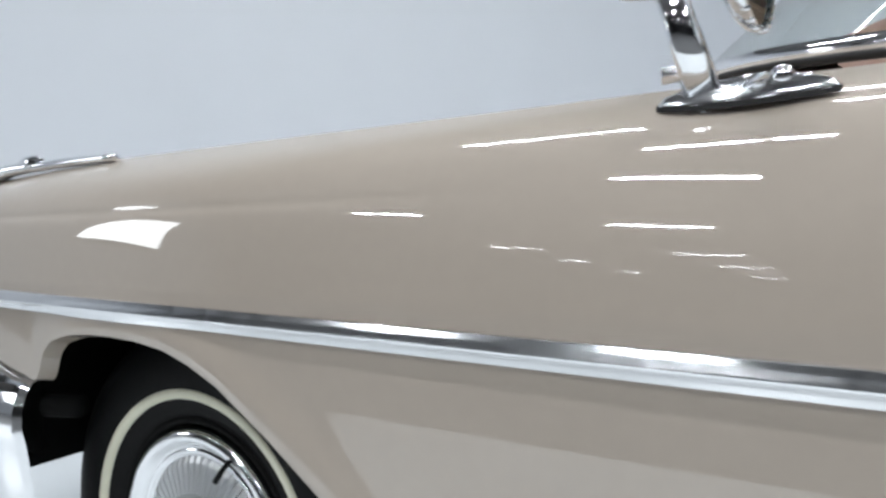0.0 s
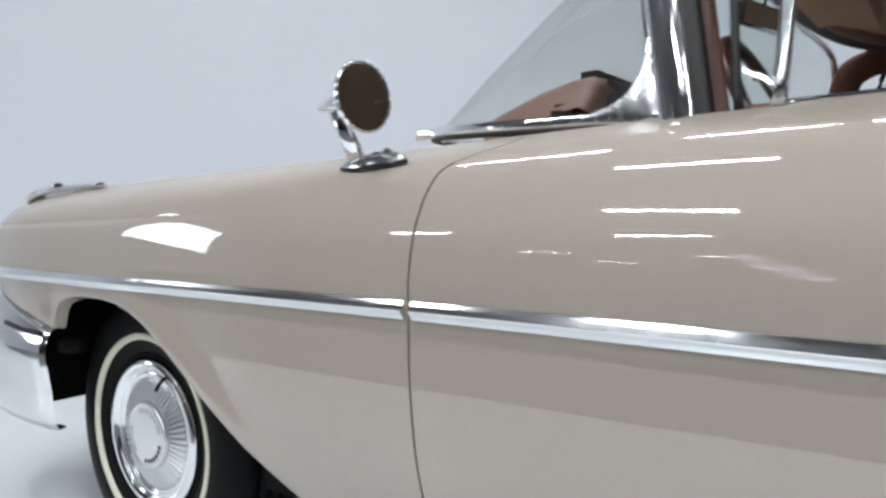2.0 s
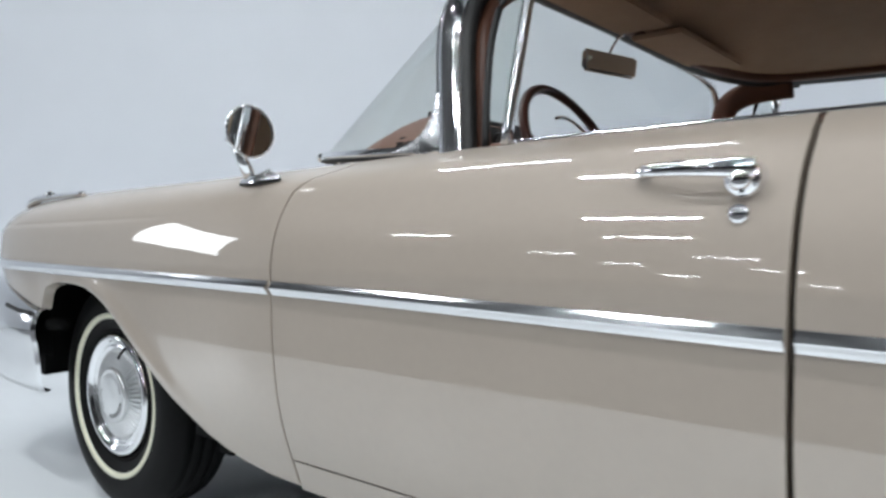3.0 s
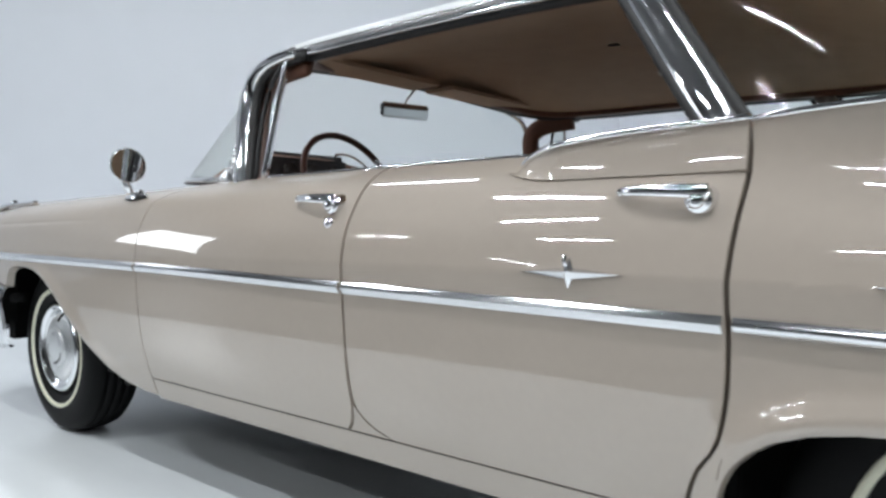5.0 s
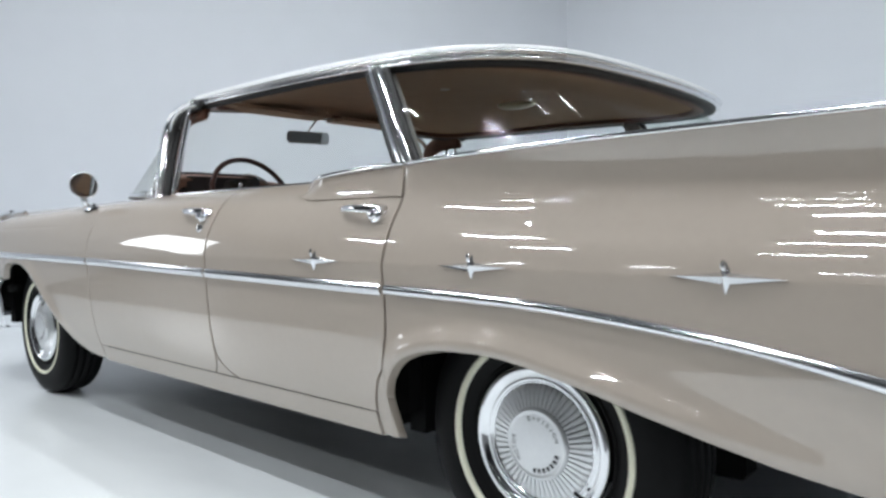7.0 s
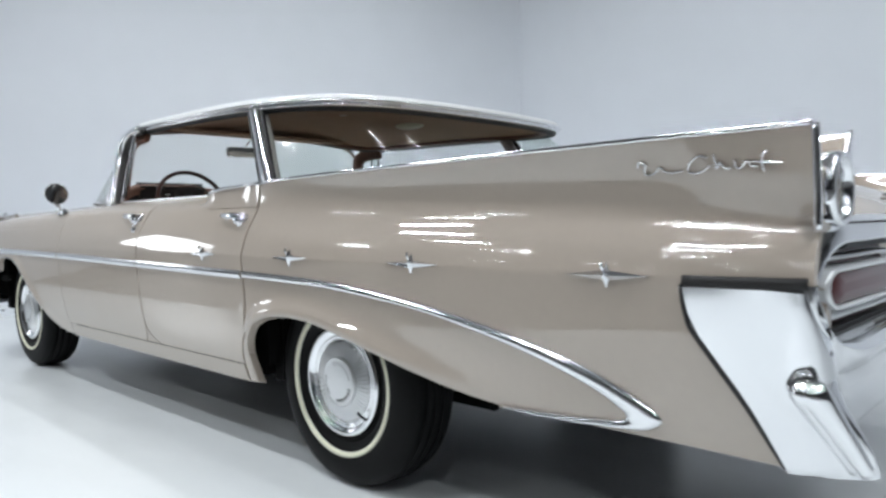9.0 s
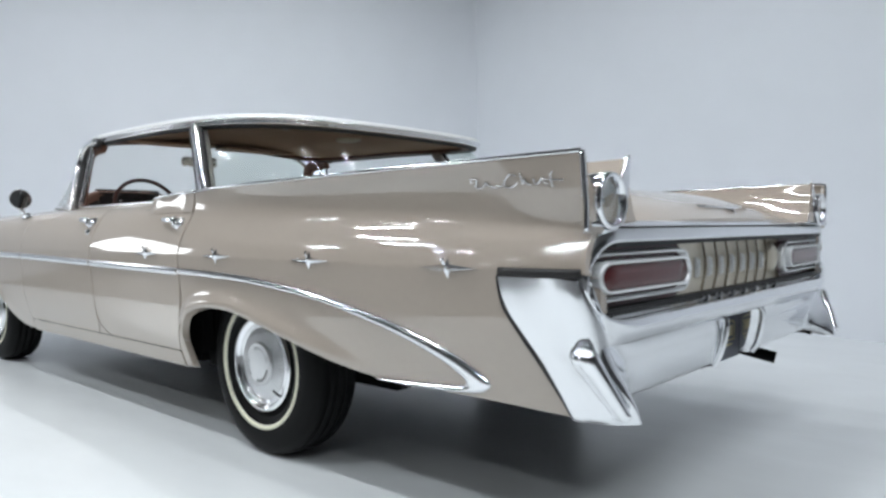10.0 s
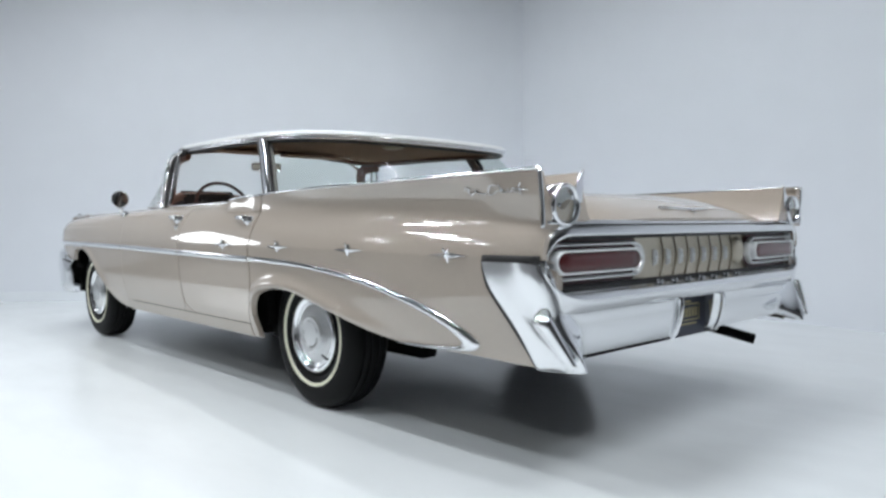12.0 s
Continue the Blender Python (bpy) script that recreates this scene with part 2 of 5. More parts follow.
def catmull(points, n=8, closed=False):
    """A smooth path through points, n steps between each two."""
    p = [Vector(q) for q in points]
    out = []
    k = len(p)
    for i in range(k if closed else k - 1):
        a = p[i - 1] if i or closed else p[0] * 2 - p[1]
        b, c = p[i], p[(i + 1) % k]
        d = p[(i + 2) % k] if i + 2 < k or closed else c * 2 - b
        for j in range(n):
            t = j / n
            out.append(0.5 * ((2 * b) + (c - a) * t + (2 * a - 5 * b + 4 * c - d) * t * t + (3 * b - a - 3 * c + d) * t ** 3))
    if not closed:
        out.append(p[-1])
    return out


# ---- the studio: floor, two white walls, ceiling, and the hall behind the camera ----
def wall_slab(name, a, b, z0, z1, thick, mat, label):
    a, b = Vector((*a, 0)), Vector((*b, 0))
    d = (b - a).normalized()
    n = Vector((-d.y, d.x, 0))
    vs = []
    for z in (z0, z1):
        for p in (a, b, b + n * thick, a + n * thick):
            vs.append(Vector((p.x, p.y, z)))
    fs = [(3, 2, 1, 0), (4, 5, 6, 7), (0, 1, 5, 4), (1, 2, 6, 5), (2, 3, 7, 6), (3, 0, 4, 7)]
    ob = mesh_object(name, vs, fs, mat, None, "", False)
    return tagged(ob, label, "wall", kind="structure")


FLOOR_EDGE = -2.25               # the white floor ends here; the grey hall floor goes on
hall_floor = part("floor_hall", block((-16, -24, -0.1), (16, FLOOR_EDGE, -0.002)), HALLFLOOR, None)
tagged(hall_floor, "grey polished concrete hall floor beside the white studio floor", "floor", kind="structure")
floor = part("floor", block((-16, FLOOR_EDGE, -0.1), (16, 9, 0.0)), FLOORPAINT, None)
tagged(floor, "glossy white epoxy studio floor under the car", "floor", kind="structure")
ceiling = part("ceiling", block((-16, -7.5, CEIL), (16, 9, CEIL + 0.1)), CEILPAINT, None)
hall_ceiling = part("ceiling_hall", block((-16, -24, CEIL), (16, -7.51, CEIL + 0.1)), HALLPAINT, None)
tagged(hall_ceiling, "dark unpainted ceiling over the hall behind", "ceiling", kind="structure")
tagged(ceiling, "plain dark grey ceiling over the studio", "ceiling", kind="structure")
WALL_A0 = (-10.06, -8.0)         # far end of the wall ahead of the car
WALL_B1 = (11.0, 2.06)           # far end of the wall beside the car
wall_slab("wall_west", WALL_A0, CORNER, 0, CEIL, 0.2, WALLPAINT, "smooth white painted studio wall ahead of the car")
wall_slab("wall_north", CORNER, WALL_B1, 0, CEIL, 0.2, WALLPAINT, "smooth white painted studio wall beside the car")
wall_slab("wall_hall_east", (11.0, 2.06), (11.0, -22), 0, CEIL, 0.2, HALLPAINT, "plain grey hall wall")
wall_slab("wall_hall_south", (11.2, -22), (-12, -22), 0, CEIL, 0.2, HALLPAINT, "plain grey hall wall far behind")
wall_slab("wall_hall_west", (-12, -22), (-12, -8), 0, CEIL, 0.2, HALLPAINT, "plain grey hall wall")
wall_slab("wall_hall_return", (-12, -8.0), (-10.0, -8.0), 0, CEIL, 0.2, HALLPAINT, "plain grey return wall")
da = (Vector(CORNER) - Vector(WALL_A0)).normalized()
na = Vector((da.y, -da.x))       # into the room
sa, sb = Vector(WALL_A0) + na * 0.018, Vector(CORNER) + na * 0.018
base = wall_slab("baseboard", tuple(sa), tuple(sb), 0, 0.11, 0.016, SKIRT, "white painted skirting along the studio wall")
base["category"] = "skirting"


def tube_lamp(x, y, length, turn=0.0, z=CEIL - 0.12, watts=1.0):
    """A fluorescent batten: housing, diffuser, and the light that it gives; also serves as added fill."""
    ob = thing("ceiling_light", "white fluorescent batten lamp on the ceiling, lit; some are added fill", "lamp", "ceiling lamps", (x, y, z))
    ob.rotation_euler = (0, 0, radians(turn))
    part("housing", block((-length / 2, -0.07, 0.01), (length / 2, 0.07, 0.12), 0.008), HOUSING, ob)
    light = bpy.data.lights.new("tube_light", "AREA")
    light.shape, light.size, light.size_y, light.energy = "RECTANGLE", length, 0.06, watts * TUBE_WATTS / 2.0
    light.color = (0.90, 0.955, 1.0)
    lo = new("tube_light", light)
    lo.parent = ob
    lo.location = (0, 0, -0.005)
    return ob


# rows along the near side of the car and behind the camera
for lamp_x, shares in ((-4.5, (0.0, 0.0, 1.6)), (-1.35, (1.95, 1.95, 1.4)), (1.8, (1.9, 1.9, 1.4)), (5.9, (1.9, 1.9, 1.4))):
    for lamp_y, share in zip((-2.35, -3.9, -6.2), shares):
        if share:
            tube_lamp(lamp_x + 0.3 * (lamp_y + 2.35), lamp_y, 1.0, watts=share)
# over the car and on its far side: fill added to brighten the white walls, except the pair over the tail
for lamp_x, lamp_y, share in ((-2.4, -0.6, 0.75), (-0.8, 1.3, 0.9), (-0.8, 0.1, 0.9), (1.6, 1.4, 0.65), (1.6, 0.1, 0.65), (4.3, 0.0, 0.5), (4.3, -1.0, 1.3)):
    tube_lamp(lamp_x, lamp_y, 1.2, watts=1.15 * share)
for lamp_y in (-10.5, -13.5, -17.0):
    for lamp_x in (-6.0, -2.9, 0.2, 3.3, 6.4):
        tube_lamp(lamp_x, lamp_y, 1.0, watts=0.45)

# a tall bright window further along the wall ahead of the car
def wall_window(along0, along1, z0, z1):
    a = Vector((*WALL_A0, 0)) + Vector((*da, 0)) * along0
    b = Vector((*WALL_A0, 0)) + Vector((*da, 0)) * along1
    n = Vector((*na, 0))
    mid = (a + b) / 2 + n * 0.03 + Vector((0, 0, (z0 + z1) / 2))
    w = (b - a).length
    turn = Matrix((Vector((*da, 0)), n, Vector((0, 0, 1)))).transposed().to_4x4()
    ob = new("window_1")
    ob.matrix_world = Matrix.Translation(mid) @ turn
    tagged(ob, "tall bright daylight window in the white studio wall", "window", kind="structure")
    h = z1 - z0
    for nm, lo, hi in (("window_frame", (-w / 2 - 0.06, -0.02, -h / 2 - 0.06), (w / 2 + 0.06, 0.03, -h / 2)), ("window_frame", (-w / 2 - 0.06, -0.02, h / 2), (w / 2 + 0.06, 0.03, h / 2 + 0.06)),
                       ("window_frame", (-w / 2 - 0.06, -0.02, -h / 2), (-w / 2, 0.03, h / 2)), ("window_frame", (w / 2, -0.02, -h / 2), (w / 2 + 0.06, 0.03, h / 2))):
        part(nm, block(lo, hi, 0.006), SKIRT, ob)
    light = bpy.data.lights.new("window_light", "AREA")
    light.shape, light.size, light.size_y, light.energy = "RECTANGLE", w, h, WINDOW_WATTS
    light.color = (0.93, 0.97, 1.0)
    lo = new("window_light", light)
    lo.matrix_world = Matrix.Translation(mid) @ turn @ Matrix.Rotation(radians(90), 4, "X")
    return ob


wall_window(2.7, 5.15, 1.6, 3.05)


# ---- the car: shape of its skin ----
# The car stands along x: nose at -2.5, tail at 3.1; its near side is at y = -1.
car = thing("sedan_car", "tan and white fifties hardtop sedan with chrome trim on white floor", "car")

AXLE_F, AXLE_R, HUB_Z, HUB_Y = -1.552, 1.575, 0.350, 0.893
TRIM_Z = pchip([(-2.45, 0.733), (-1.6, 0.729), (-0.63, 0.7225), (0.3, 0.7075), (1.2, 0.6935)])

# half-widths and heights of the side's section, from the sill up, along the car
SEC_H = [eased(k) for k in (
    [(-2.46, 0.74), (-2.40, 0.82), (-2.28, 0.89), (-2.1, 0.93), (-1.9, 0.945), (-0.6, 0.95), (1.2, 0.95), (2.4, 0.93), (3.05, 0.91)],
    [(-2.46, 0.76), (-2.40, 0.84), (-2.28, 0.915), (-2.1, 0.96), (-1.9, 0.98), (-0.6, 0.99), (1.2, 0.99), (2.4, 0.973), (3.05, 0.938)],
    [(-2.46, 0.775), (-2.40, 0.855), (-2.28, 0.932), (-2.1, 0.978), (-1.9, 1.0), (-1.3, 1.011), (-0.6, 1.016), (1.2, 1.016), (2.4, 1.008), (3.05, 0.985)],
    [(-2.46, 0.785), (-2.40, 0.865), (-2.28, 0.955), (-2.1, 0.996), (-1.9, 1.009), (-1.3, 1.019), (-0.6, 1.025), (1.2, 1.028), (2.6, 1.025), (2.85, 1.016), (3.05, 0.988)],
    [(-2.46, 0.775), (-2.40, 0.857), (-2.28, 0.948), (-2.1, 0.990), (-1.9, 1.0035), (-1.3, 1.0125), (-0.6, 1.0135), (0.3, 1.013), (1.2, 1.0075), (2.6, 1.003), (2.85, 0.994), (3.05, 0.972)],
    [(-2.46, 0.757), (-2.40, 0.840), (-2.28, 0.944), (-2.1, 0.986), (-1.9, 0.9995), (-1.4, 1.0072), (-0.8, 0.999), (0.1, 0.985), (1.2, 0.98), (1.6, 0.970), (2.6, 0.965), (3.05, 0.950)],
    [(-2.46, 0.735), (-2.40, 0.815), (-2.28, 0.920), (-2.1, 0.966), (-1.9, 0.981), (-1.4, 0.987), (-0.8, 0.970), (0.1, 0.946), (0.7, 0.94), (1.1, 0.945), (1.22, 0.958), (1.6, 0.960), (2.6, 0.964), (3.05, 0.966)],
    [(-2.46, 0.70), (-2.40, 0.77), (-2.28, 0.835), (-2.1, 0.875), (-1.9, 0.89), (-1.3, 0.897), (-0.9, 0.892), (-0.5, 0.872), (0.7, 0.87), (1.1, 0.90), (1.22, 0.955), (1.6, 0.985), (2.6, 1.008), (3.05, 1.014)],
)]
SEC_Z = [eased(k) for k in (
    [(-2.5, 0.29), (3.05, 0.29)],
    [(-2.5, 0.42), (3.05, 0.42)],
    [(-2.5, 0.62), (3.05, 0.60)],
    [(-2.5, 0.757), (-0.6, 0.760), (1.2, 0.7585), (3.05, 0.749)],
    [(-2.5, 0.812), (-1.3, 0.825), (-0.6, 0.83), (1.2, 0.83), (3.05, 0.815)],
    [(-2.5, 0.838), (-1.9, 0.842), (-1.4, 0.853), (-0.8, 0.870), (0.1, 0.889), (1.2, 0.888), (2.2, 0.882), (3.05, 0.85)],
    [(-2.5, 0.865), (-2.2, 0.880), (-1.9, 0.890), (-1.4, 0.900), (-0.8, 0.922), (0.1, 0.945), (0.7, 0.945), (1.1, 0.935), (1.22, 0.938), (1.6, 0.937), (2.6, 0.915), (3.05, 0.885)],
    [(-2.5, 0.900), (-2.2, 0.938), (-1.9, 0.952), (-0.9, 0.968), (-0.5, 0.980), (-0.2, 0.986), (0.7, 0.987), (1.1, 0.985), (1.22, 1.010), (1.45, 1.017), (2.4, 1.023), (3.05, 1.026)],
)]
NSEC = len(SEC_H)


def bends(ts, ys):
    """Second derivatives of a smooth curve through values at the knots ts, straight at both ends."""
    n = len(ys)
    c, d = [0.0] * n, [0.0] * n
    for i in range(1, n - 1):
        a, b = ts[i] - ts[i - 1], ts[i + 1] - ts[i]
        w = 2 * (a + b) - a * c[i - 1]
        c[i] = b / w
        d[i] = (6.0 * ((ys[i + 1] - ys[i]) / b - (ys[i] - ys[i - 1]) / a) - a * d[i - 1]) / w
    m = [0.0] * n
    for i in range(n - 2, 0, -1):
        m[i] = d[i] - c[i] * m[i + 1]
    return m


KNEE = 3                          # the side's widest line, creased along the rear


@functools.lru_cache(maxsize=20000)
def controls(x):
    hs, zs = [k(x) for k in SEC_H], [k(x) for k in SEC_Z]
    ts = [0.0]
    for i in range(1, len(hs)):
        ts.append(ts[-1] + math.hypot(hs[i] - hs[i - 1], zs[i] - zs[i - 1]))
    return ts, [(ys, bends(ts[:KNEE + 1], ys[:KNEE + 1]) + bends(ts[KNEE:], ys[KNEE:])) for ys in (hs, zs)]


def section(x, v):
    """Half-width and height at station x; v runs from 0 at the sill to NSEC - 1 at the top edge."""
    v = min(max(v, 0.0), NSEC - 1)
    i = min(int(v), NSEC - 2)
    t = v - i
    u = 1 - t
    ts, curves = controls(x)
    w = ts[i + 1] - ts[i]
    k = i if i < KNEE else i + 1
    return [u * ys[i] + t * ys[i + 1] + w * w * ((u ** 3 - u) * m[k] + (t ** 3 - t) * m[k + 1]) / 6 for ys, m in curves]


ARCH_F = linear([(-2.6, 0.71), (-2.4, 0.70), (-2.28, 0.685), (-2.1, 0.655), (-1.95, 0.628), (-1.87, 0.612), (-1.815, 0.602), (-1.802, 0.606), (-1.79, 0.62), (-1.772, 0.65), (-1.745, 0.670), (-1.69, 0.685), (-1.63, 0.691), (-1.58, 0.692),
                 (-1.52, 0.690), (-1.46, 0.683), (-1.41, 0.668), (-1.36, 0.646), (-1.27, 0.588), (-1.17, 0.512), (-1.066, 0.435), (-0.944, 0.364),
                 (-0.88, 0.337), (-0.81, 0.316), (-0.72, 0.302), (-0.5, 0.297)])
ARCH_R = linear([(1.0, 0.295), (1.172, 0.297), (1.1725, 0.40), (1.174, 0.425), (1.183, 0.447), (1.2, 0.475), (1.225, 0.502), (1.26, 0.527), (1.31, 0.547), (1.37, 0.559), (1.43, 0.565),
                 (1.5, 0.566), (1.57, 0.562), (1.63, 0.553), (1.70, 0.539), (1.80, 0.516), (1.905, 0.488), (2.0, 0.464), (2.126, 0.435), (2.22, 0.419), (2.30, 0.410),
                 (2.5, 0.405), (2.78, 0.399), (2.98, 0.392), (3.05, 0.40)])
ZERO = lambda x: 0.298


def flare(x, z, arch, x0, x1, amount):
    """How far the skin swells out beside a wheel opening."""
    s = min(1.0, max(0.0, (x - x0) / 0.12)) * min(1.0, max(0.0, (x1 - x) / 0.5))
    slope = min(2.5, abs(arch(x + 0.012) - arch(x - 0.012)) / 0.024)
    d = (z - arch(x)) / math.sqrt(1 + slope * slope) / 0.032
    return amount * s * math.exp(-(d - 0.45) ** 2)


def wing_edge(z):
    """Where the rear bumper's wing begins on the body's side."""
    return float(np.interp(z, [0.386, 0.40, 0.527, 0.640, 0.662, 0.70, 0.735], [2.974, 2.966, 2.902, 2.828, 2.816, 2.808, 2.806]))


def fender_line(x, z):
    """How far the fender's top is set in above the pressed line that runs back from the headlamps and fades out."""
    if not -2.42 < x < -0.70:
        return 0.0
    fade = min(1.0, (x + 2.42) / 0.15) * min(1.0, max(0.0, (-0.90 - x) / 0.55))
    d = z - 0.866 - 0.012 * (x + 1.5)
    return fade * (0.0028 / (1 + math.exp(-d / 0.004)) + 0.0020 * math.exp(-(d / 0.006) ** 2))


def skin(x, v):
    h, z = section(x, v)
    h -= fender_line(x, z)
    if x > 1.05:
        h += flare(x, z, ARCH_R, 1.13, 2.35, 0.026)
    if x < -0.7:
        h += flare(x, z, ARCH_F, -1.80, -0.7, 0.010)
    if x > 2.83 and z < 0.735:
        h -= 0.07 * min(1.0, max(0.0, (x - wing_edge(z) - 0.02) / 0.03))
    return Vector((x, -h, z))


def skin_normal(x, v):
    n = (skin(x + 0.012, v) - skin(x - 0.012, v)).cross(skin(x, min(v + 0.03, NSEC - 1)) - skin(x, max(v - 0.03, 0)))
    n.normalize()
    return n if n.y < 0 else -n


def v_at(x, z, lo=0.0, hi=NSEC - 1.0):
    for _ in range(26):
        mid = (lo + hi) / 2
        if section(x, mid)[1] < z:
            lo = mid
        else:
            hi = mid
    return (lo + hi) / 2


def skin_at(x, z, out=0.0):
    """The point of the near side's skin at station x and height z, moved out by some metres."""
    v = v_at(x, z)
    p = skin(x, v)
    a, b = skin(x, min(v + 0.02, NSEC - 1)), skin(x, max(v - 0.02, 0))
    c, e = skin(x + 0.01, v), skin(x - 0.01, v)
    n = (c - e).cross(a - b)
    n.normalize()
    if n.y > 0:
        n = -n
    return p + n * out, n


def panel(left, right, bottom, us, nv, top=NSEC - 1.0):
    """Rows of skin points between two upright seams, from a lower edge to the belt."""
    rows = []
    for j in range(nv + 1):
        row = []
        w = j / nv
        for u in us:
            x = left(0.7) * (1 - u) + right(0.7) * u
            v = 0
            for _ in range(6):
                vb = v_at(x, bottom(x))
                v = vb + (top - vb) * w
                z = section(x, v)[1]
                x = left(z) * (1 - u) + right(z) * u
            row.append((x, v))
        rows.append(row)
    return rows


def skin_panel(name, grids, depth=0.03):
    """One skin part out of one or more grids of (x, v), on both sides of the car, with turned-in edges."""
    verts, faces, normals, rim, rim_faces = [], [], [], [], []
    for rows in grids:
        v, f = sheet([[skin(*q) for q in r] for r in rows], INWARD, depth)
        k, n = len(verts), len(rows) * len(rows[0])
        quads = (len(rows) - 1) * (len(rows[0]) - 1)
        rim_faces.append((len(rim), n, k, f[quads:]))
        verts += v[:n]
        normals += [skin_normal(*q) for r in rows for q in r]
        faces += [tuple(i + k for i in q) for q in f[:quads]]
        rim += v[n:]
    base = len(verts)
    for r0, n, k, fs in rim_faces:
        faces += [tuple(i - n + base + r0 for i in q) for q in fs]
    return both(name, verts + rim, faces, TAN, car, normals=normals)


INWARD = lambda p: Vector((0, 1 if p.y < 0 else -1, -0.25)).normalized()
SEAM = 0.0044
GAP_A = pchip([(0.29, -0.632), (0.36, -0.634), (0.425, -0.638), (0.532, -0.641), (0.61, -0.640), (0.72, -0.634), (0.81, -0.630), (0.87, -0.627), (0.92, -0.616), (0.938, -0.598), (0.950, -0.568), (0.960, -0.540), (0.972, -0.515), (0.99, -0.495)])
GAP_B = pchip([(0.355, 0.285), (0.363, 0.300), (0.385, 0.319), (0.436, 0.331), (0.48, 0.330), (0.561, 0.330), (0.706, 0.333), (0.80, 0.335), (0.90, 0.336), (0.945, 0.338), (0.985, 0.335)])
GAP_B2 = pchip([(0.355, 0.48), (0.364, 0.437), (0.391, 0.374), (0.432, 0.337), (0.48, 0.331), (0.561, 0.330), (0.706, 0.333), (0.80, 0.335), (0.90, 0.336), (0.945, 0.338), (0.985, 0.335)])
GAP_C = pchip([(0.355, 1.112), (0.363, 1.113), (0.444, 1.136), (0.513, 1.180), (0.60, 1.193), (0.678, 1.196), (0.739, 1.194), (0.79, 1.196), (0.85, 1.200), (0.929, 1.206), (1.02, 1.204)])
ARCH_EDGE = pchip([(0.29, 1.1725), (0.44, 1.1735), (0.52, 1.20), (0.60, 1.235), (0.80, 1.29), (1.03, 1.30)])
DOOR_BOTTOM = lambda x: 0.362


def spread(n, marks=()):
    us = sorted(set([i / n for i in range(n + 1)] + [m for m in marks if 0 < m < 1]))
    return us


NOSE = -2.455
span = -0.63 - NOSE
marks_f = [(x - NOSE) / span for x in np.concatenate([np.linspace(-1.82, -1.70, 14), np.linspace(-1.70, -1.30, 16)])]
skin_panel("front_fender", [panel(lambda z: NOSE, lambda z: GAP_A(z) - 0.0024, ARCH_F, spread(60, marks_f), 64)])
skin_panel("front_door", [panel(lambda z: GAP_A(z) + 0.0024, lambda z: GAP_B(z) - SEAM, DOOR_BOTTOM, spread(36), 40)])
skin_panel("rear_door", [panel(lambda z: GAP_B2(z) + SEAM, lambda z: GAP_C(z) - SEAM, DOOR_BOTTOM, spread(36), 40)])
marks_q = [(x - 1.1735) / (3.03 - 1.1735) for x in np.concatenate([np.linspace(1.174, 1.22, 10), np.linspace(1.23, 1.45, 12)])]
skin_panel("rear_quarter", [panel(lambda z: GAP_C(z) + SEAM, ARCH_EDGE, ZERO, spread(6), 50),
                            panel(ARCH_EDGE, lambda z: 3.03, ARCH_R, spread(84, marks_q), 66)])
CORNER_Z = [0.3625, 0.366, 0.371, 0.378, 0.388, 0.40, 0.415, 0.43, 0.445]
skin_panel("sill_corner", [[[(x, v_at(x, z)) for x in np.linspace(GAP_B(z) + SEAM, max(GAP_B(z) + SEAM + 0.0005, GAP_B2(z) - SEAM), 6)] for z in CORNER_Z]], 0.02)
skin_panel("sill", [[[(x, v_at(x, z)) for x in np.linspace(-0.629, 1.105, 40)] for z in (0.292, 0.31, 0.325, 0.34, 0.358)]], 0.06)

# raised sill of the rear door, that runs into the fin
pod_top = pchip([(0.735, 0.953), (0.745, 0.963), (0.78, 0.979), (0.83, 0.991), (0.937, 1.003), (1.08, 1.009), (1.203, 1.011)])
pod_rows = []
for j in range(9):
    w = j / 8
    row = []
    for x in np.linspace(0.735, 1.203, 28):
        z0 = 0.9315 + 0.02 * max(0.0, (0.85 - x) / 0.115) ** 2
        z = z0 + (pod_top(x) - z0) * w
        blend = min(1, (x - 0.735) / 0.12)
        h = section(x, v_at(x, z0))[0] + 0.006 - 0.012 * w * (2 - w) * blend - 0.05 * w * (1 - blend)
        row.append(Vector((x, -h, z)))
    pod_rows.append(row)
both("door_shoulder", *sheet(pod_rows, INWARD, 0.05), TAN, car)


# ---- hood, cowl, rear deck ----
def across(name, xs, widths, zfun, mat, label="", n=20):
    rows = [[Vector((x, -widths(x) + 2 * widths(x) * i / (2 * n), zfun(x, -widths(x) + 2 * widths(x) * i / (2 * n)))) for i in range(2 * n + 1)] for x in xs]
    v, f = sheet(rows, lambda p: Vector((0, 0, -1)), 0.03)
    return mesh_object(name, v, [tuple(reversed(q)) for q in f], mat, car, label)


hood_edge_h = lambda x: SEC_H[7](x) - 0.004
hood_edge_z = lambda x: SEC_Z[7](x)
hood_mid = pchip([(-2.46, 0.87), (-2.3, 0.925), (-1.9, 0.968), (-1.4, 0.995), (-0.95, 1.02), (-0.55, 1.03), (-0.4, 1.03)])


def hood_z(x, y):
    w = hood_edge_h(x)
    t = min(1.0, abs(y) / w)
    return hood_edge_z(x) + (hood_mid(x) - hood_edge_z(x)) * (1 - t ** 2.4)


across("hood", np.linspace(-2.46, -1.06, 36), lambda x: hood_edge_h(x), hood_z, TAN)
across("cowl", np.linspace(-1.054, -0.40, 18), lambda x: hood_edge_h(x), hood_z, TAN)

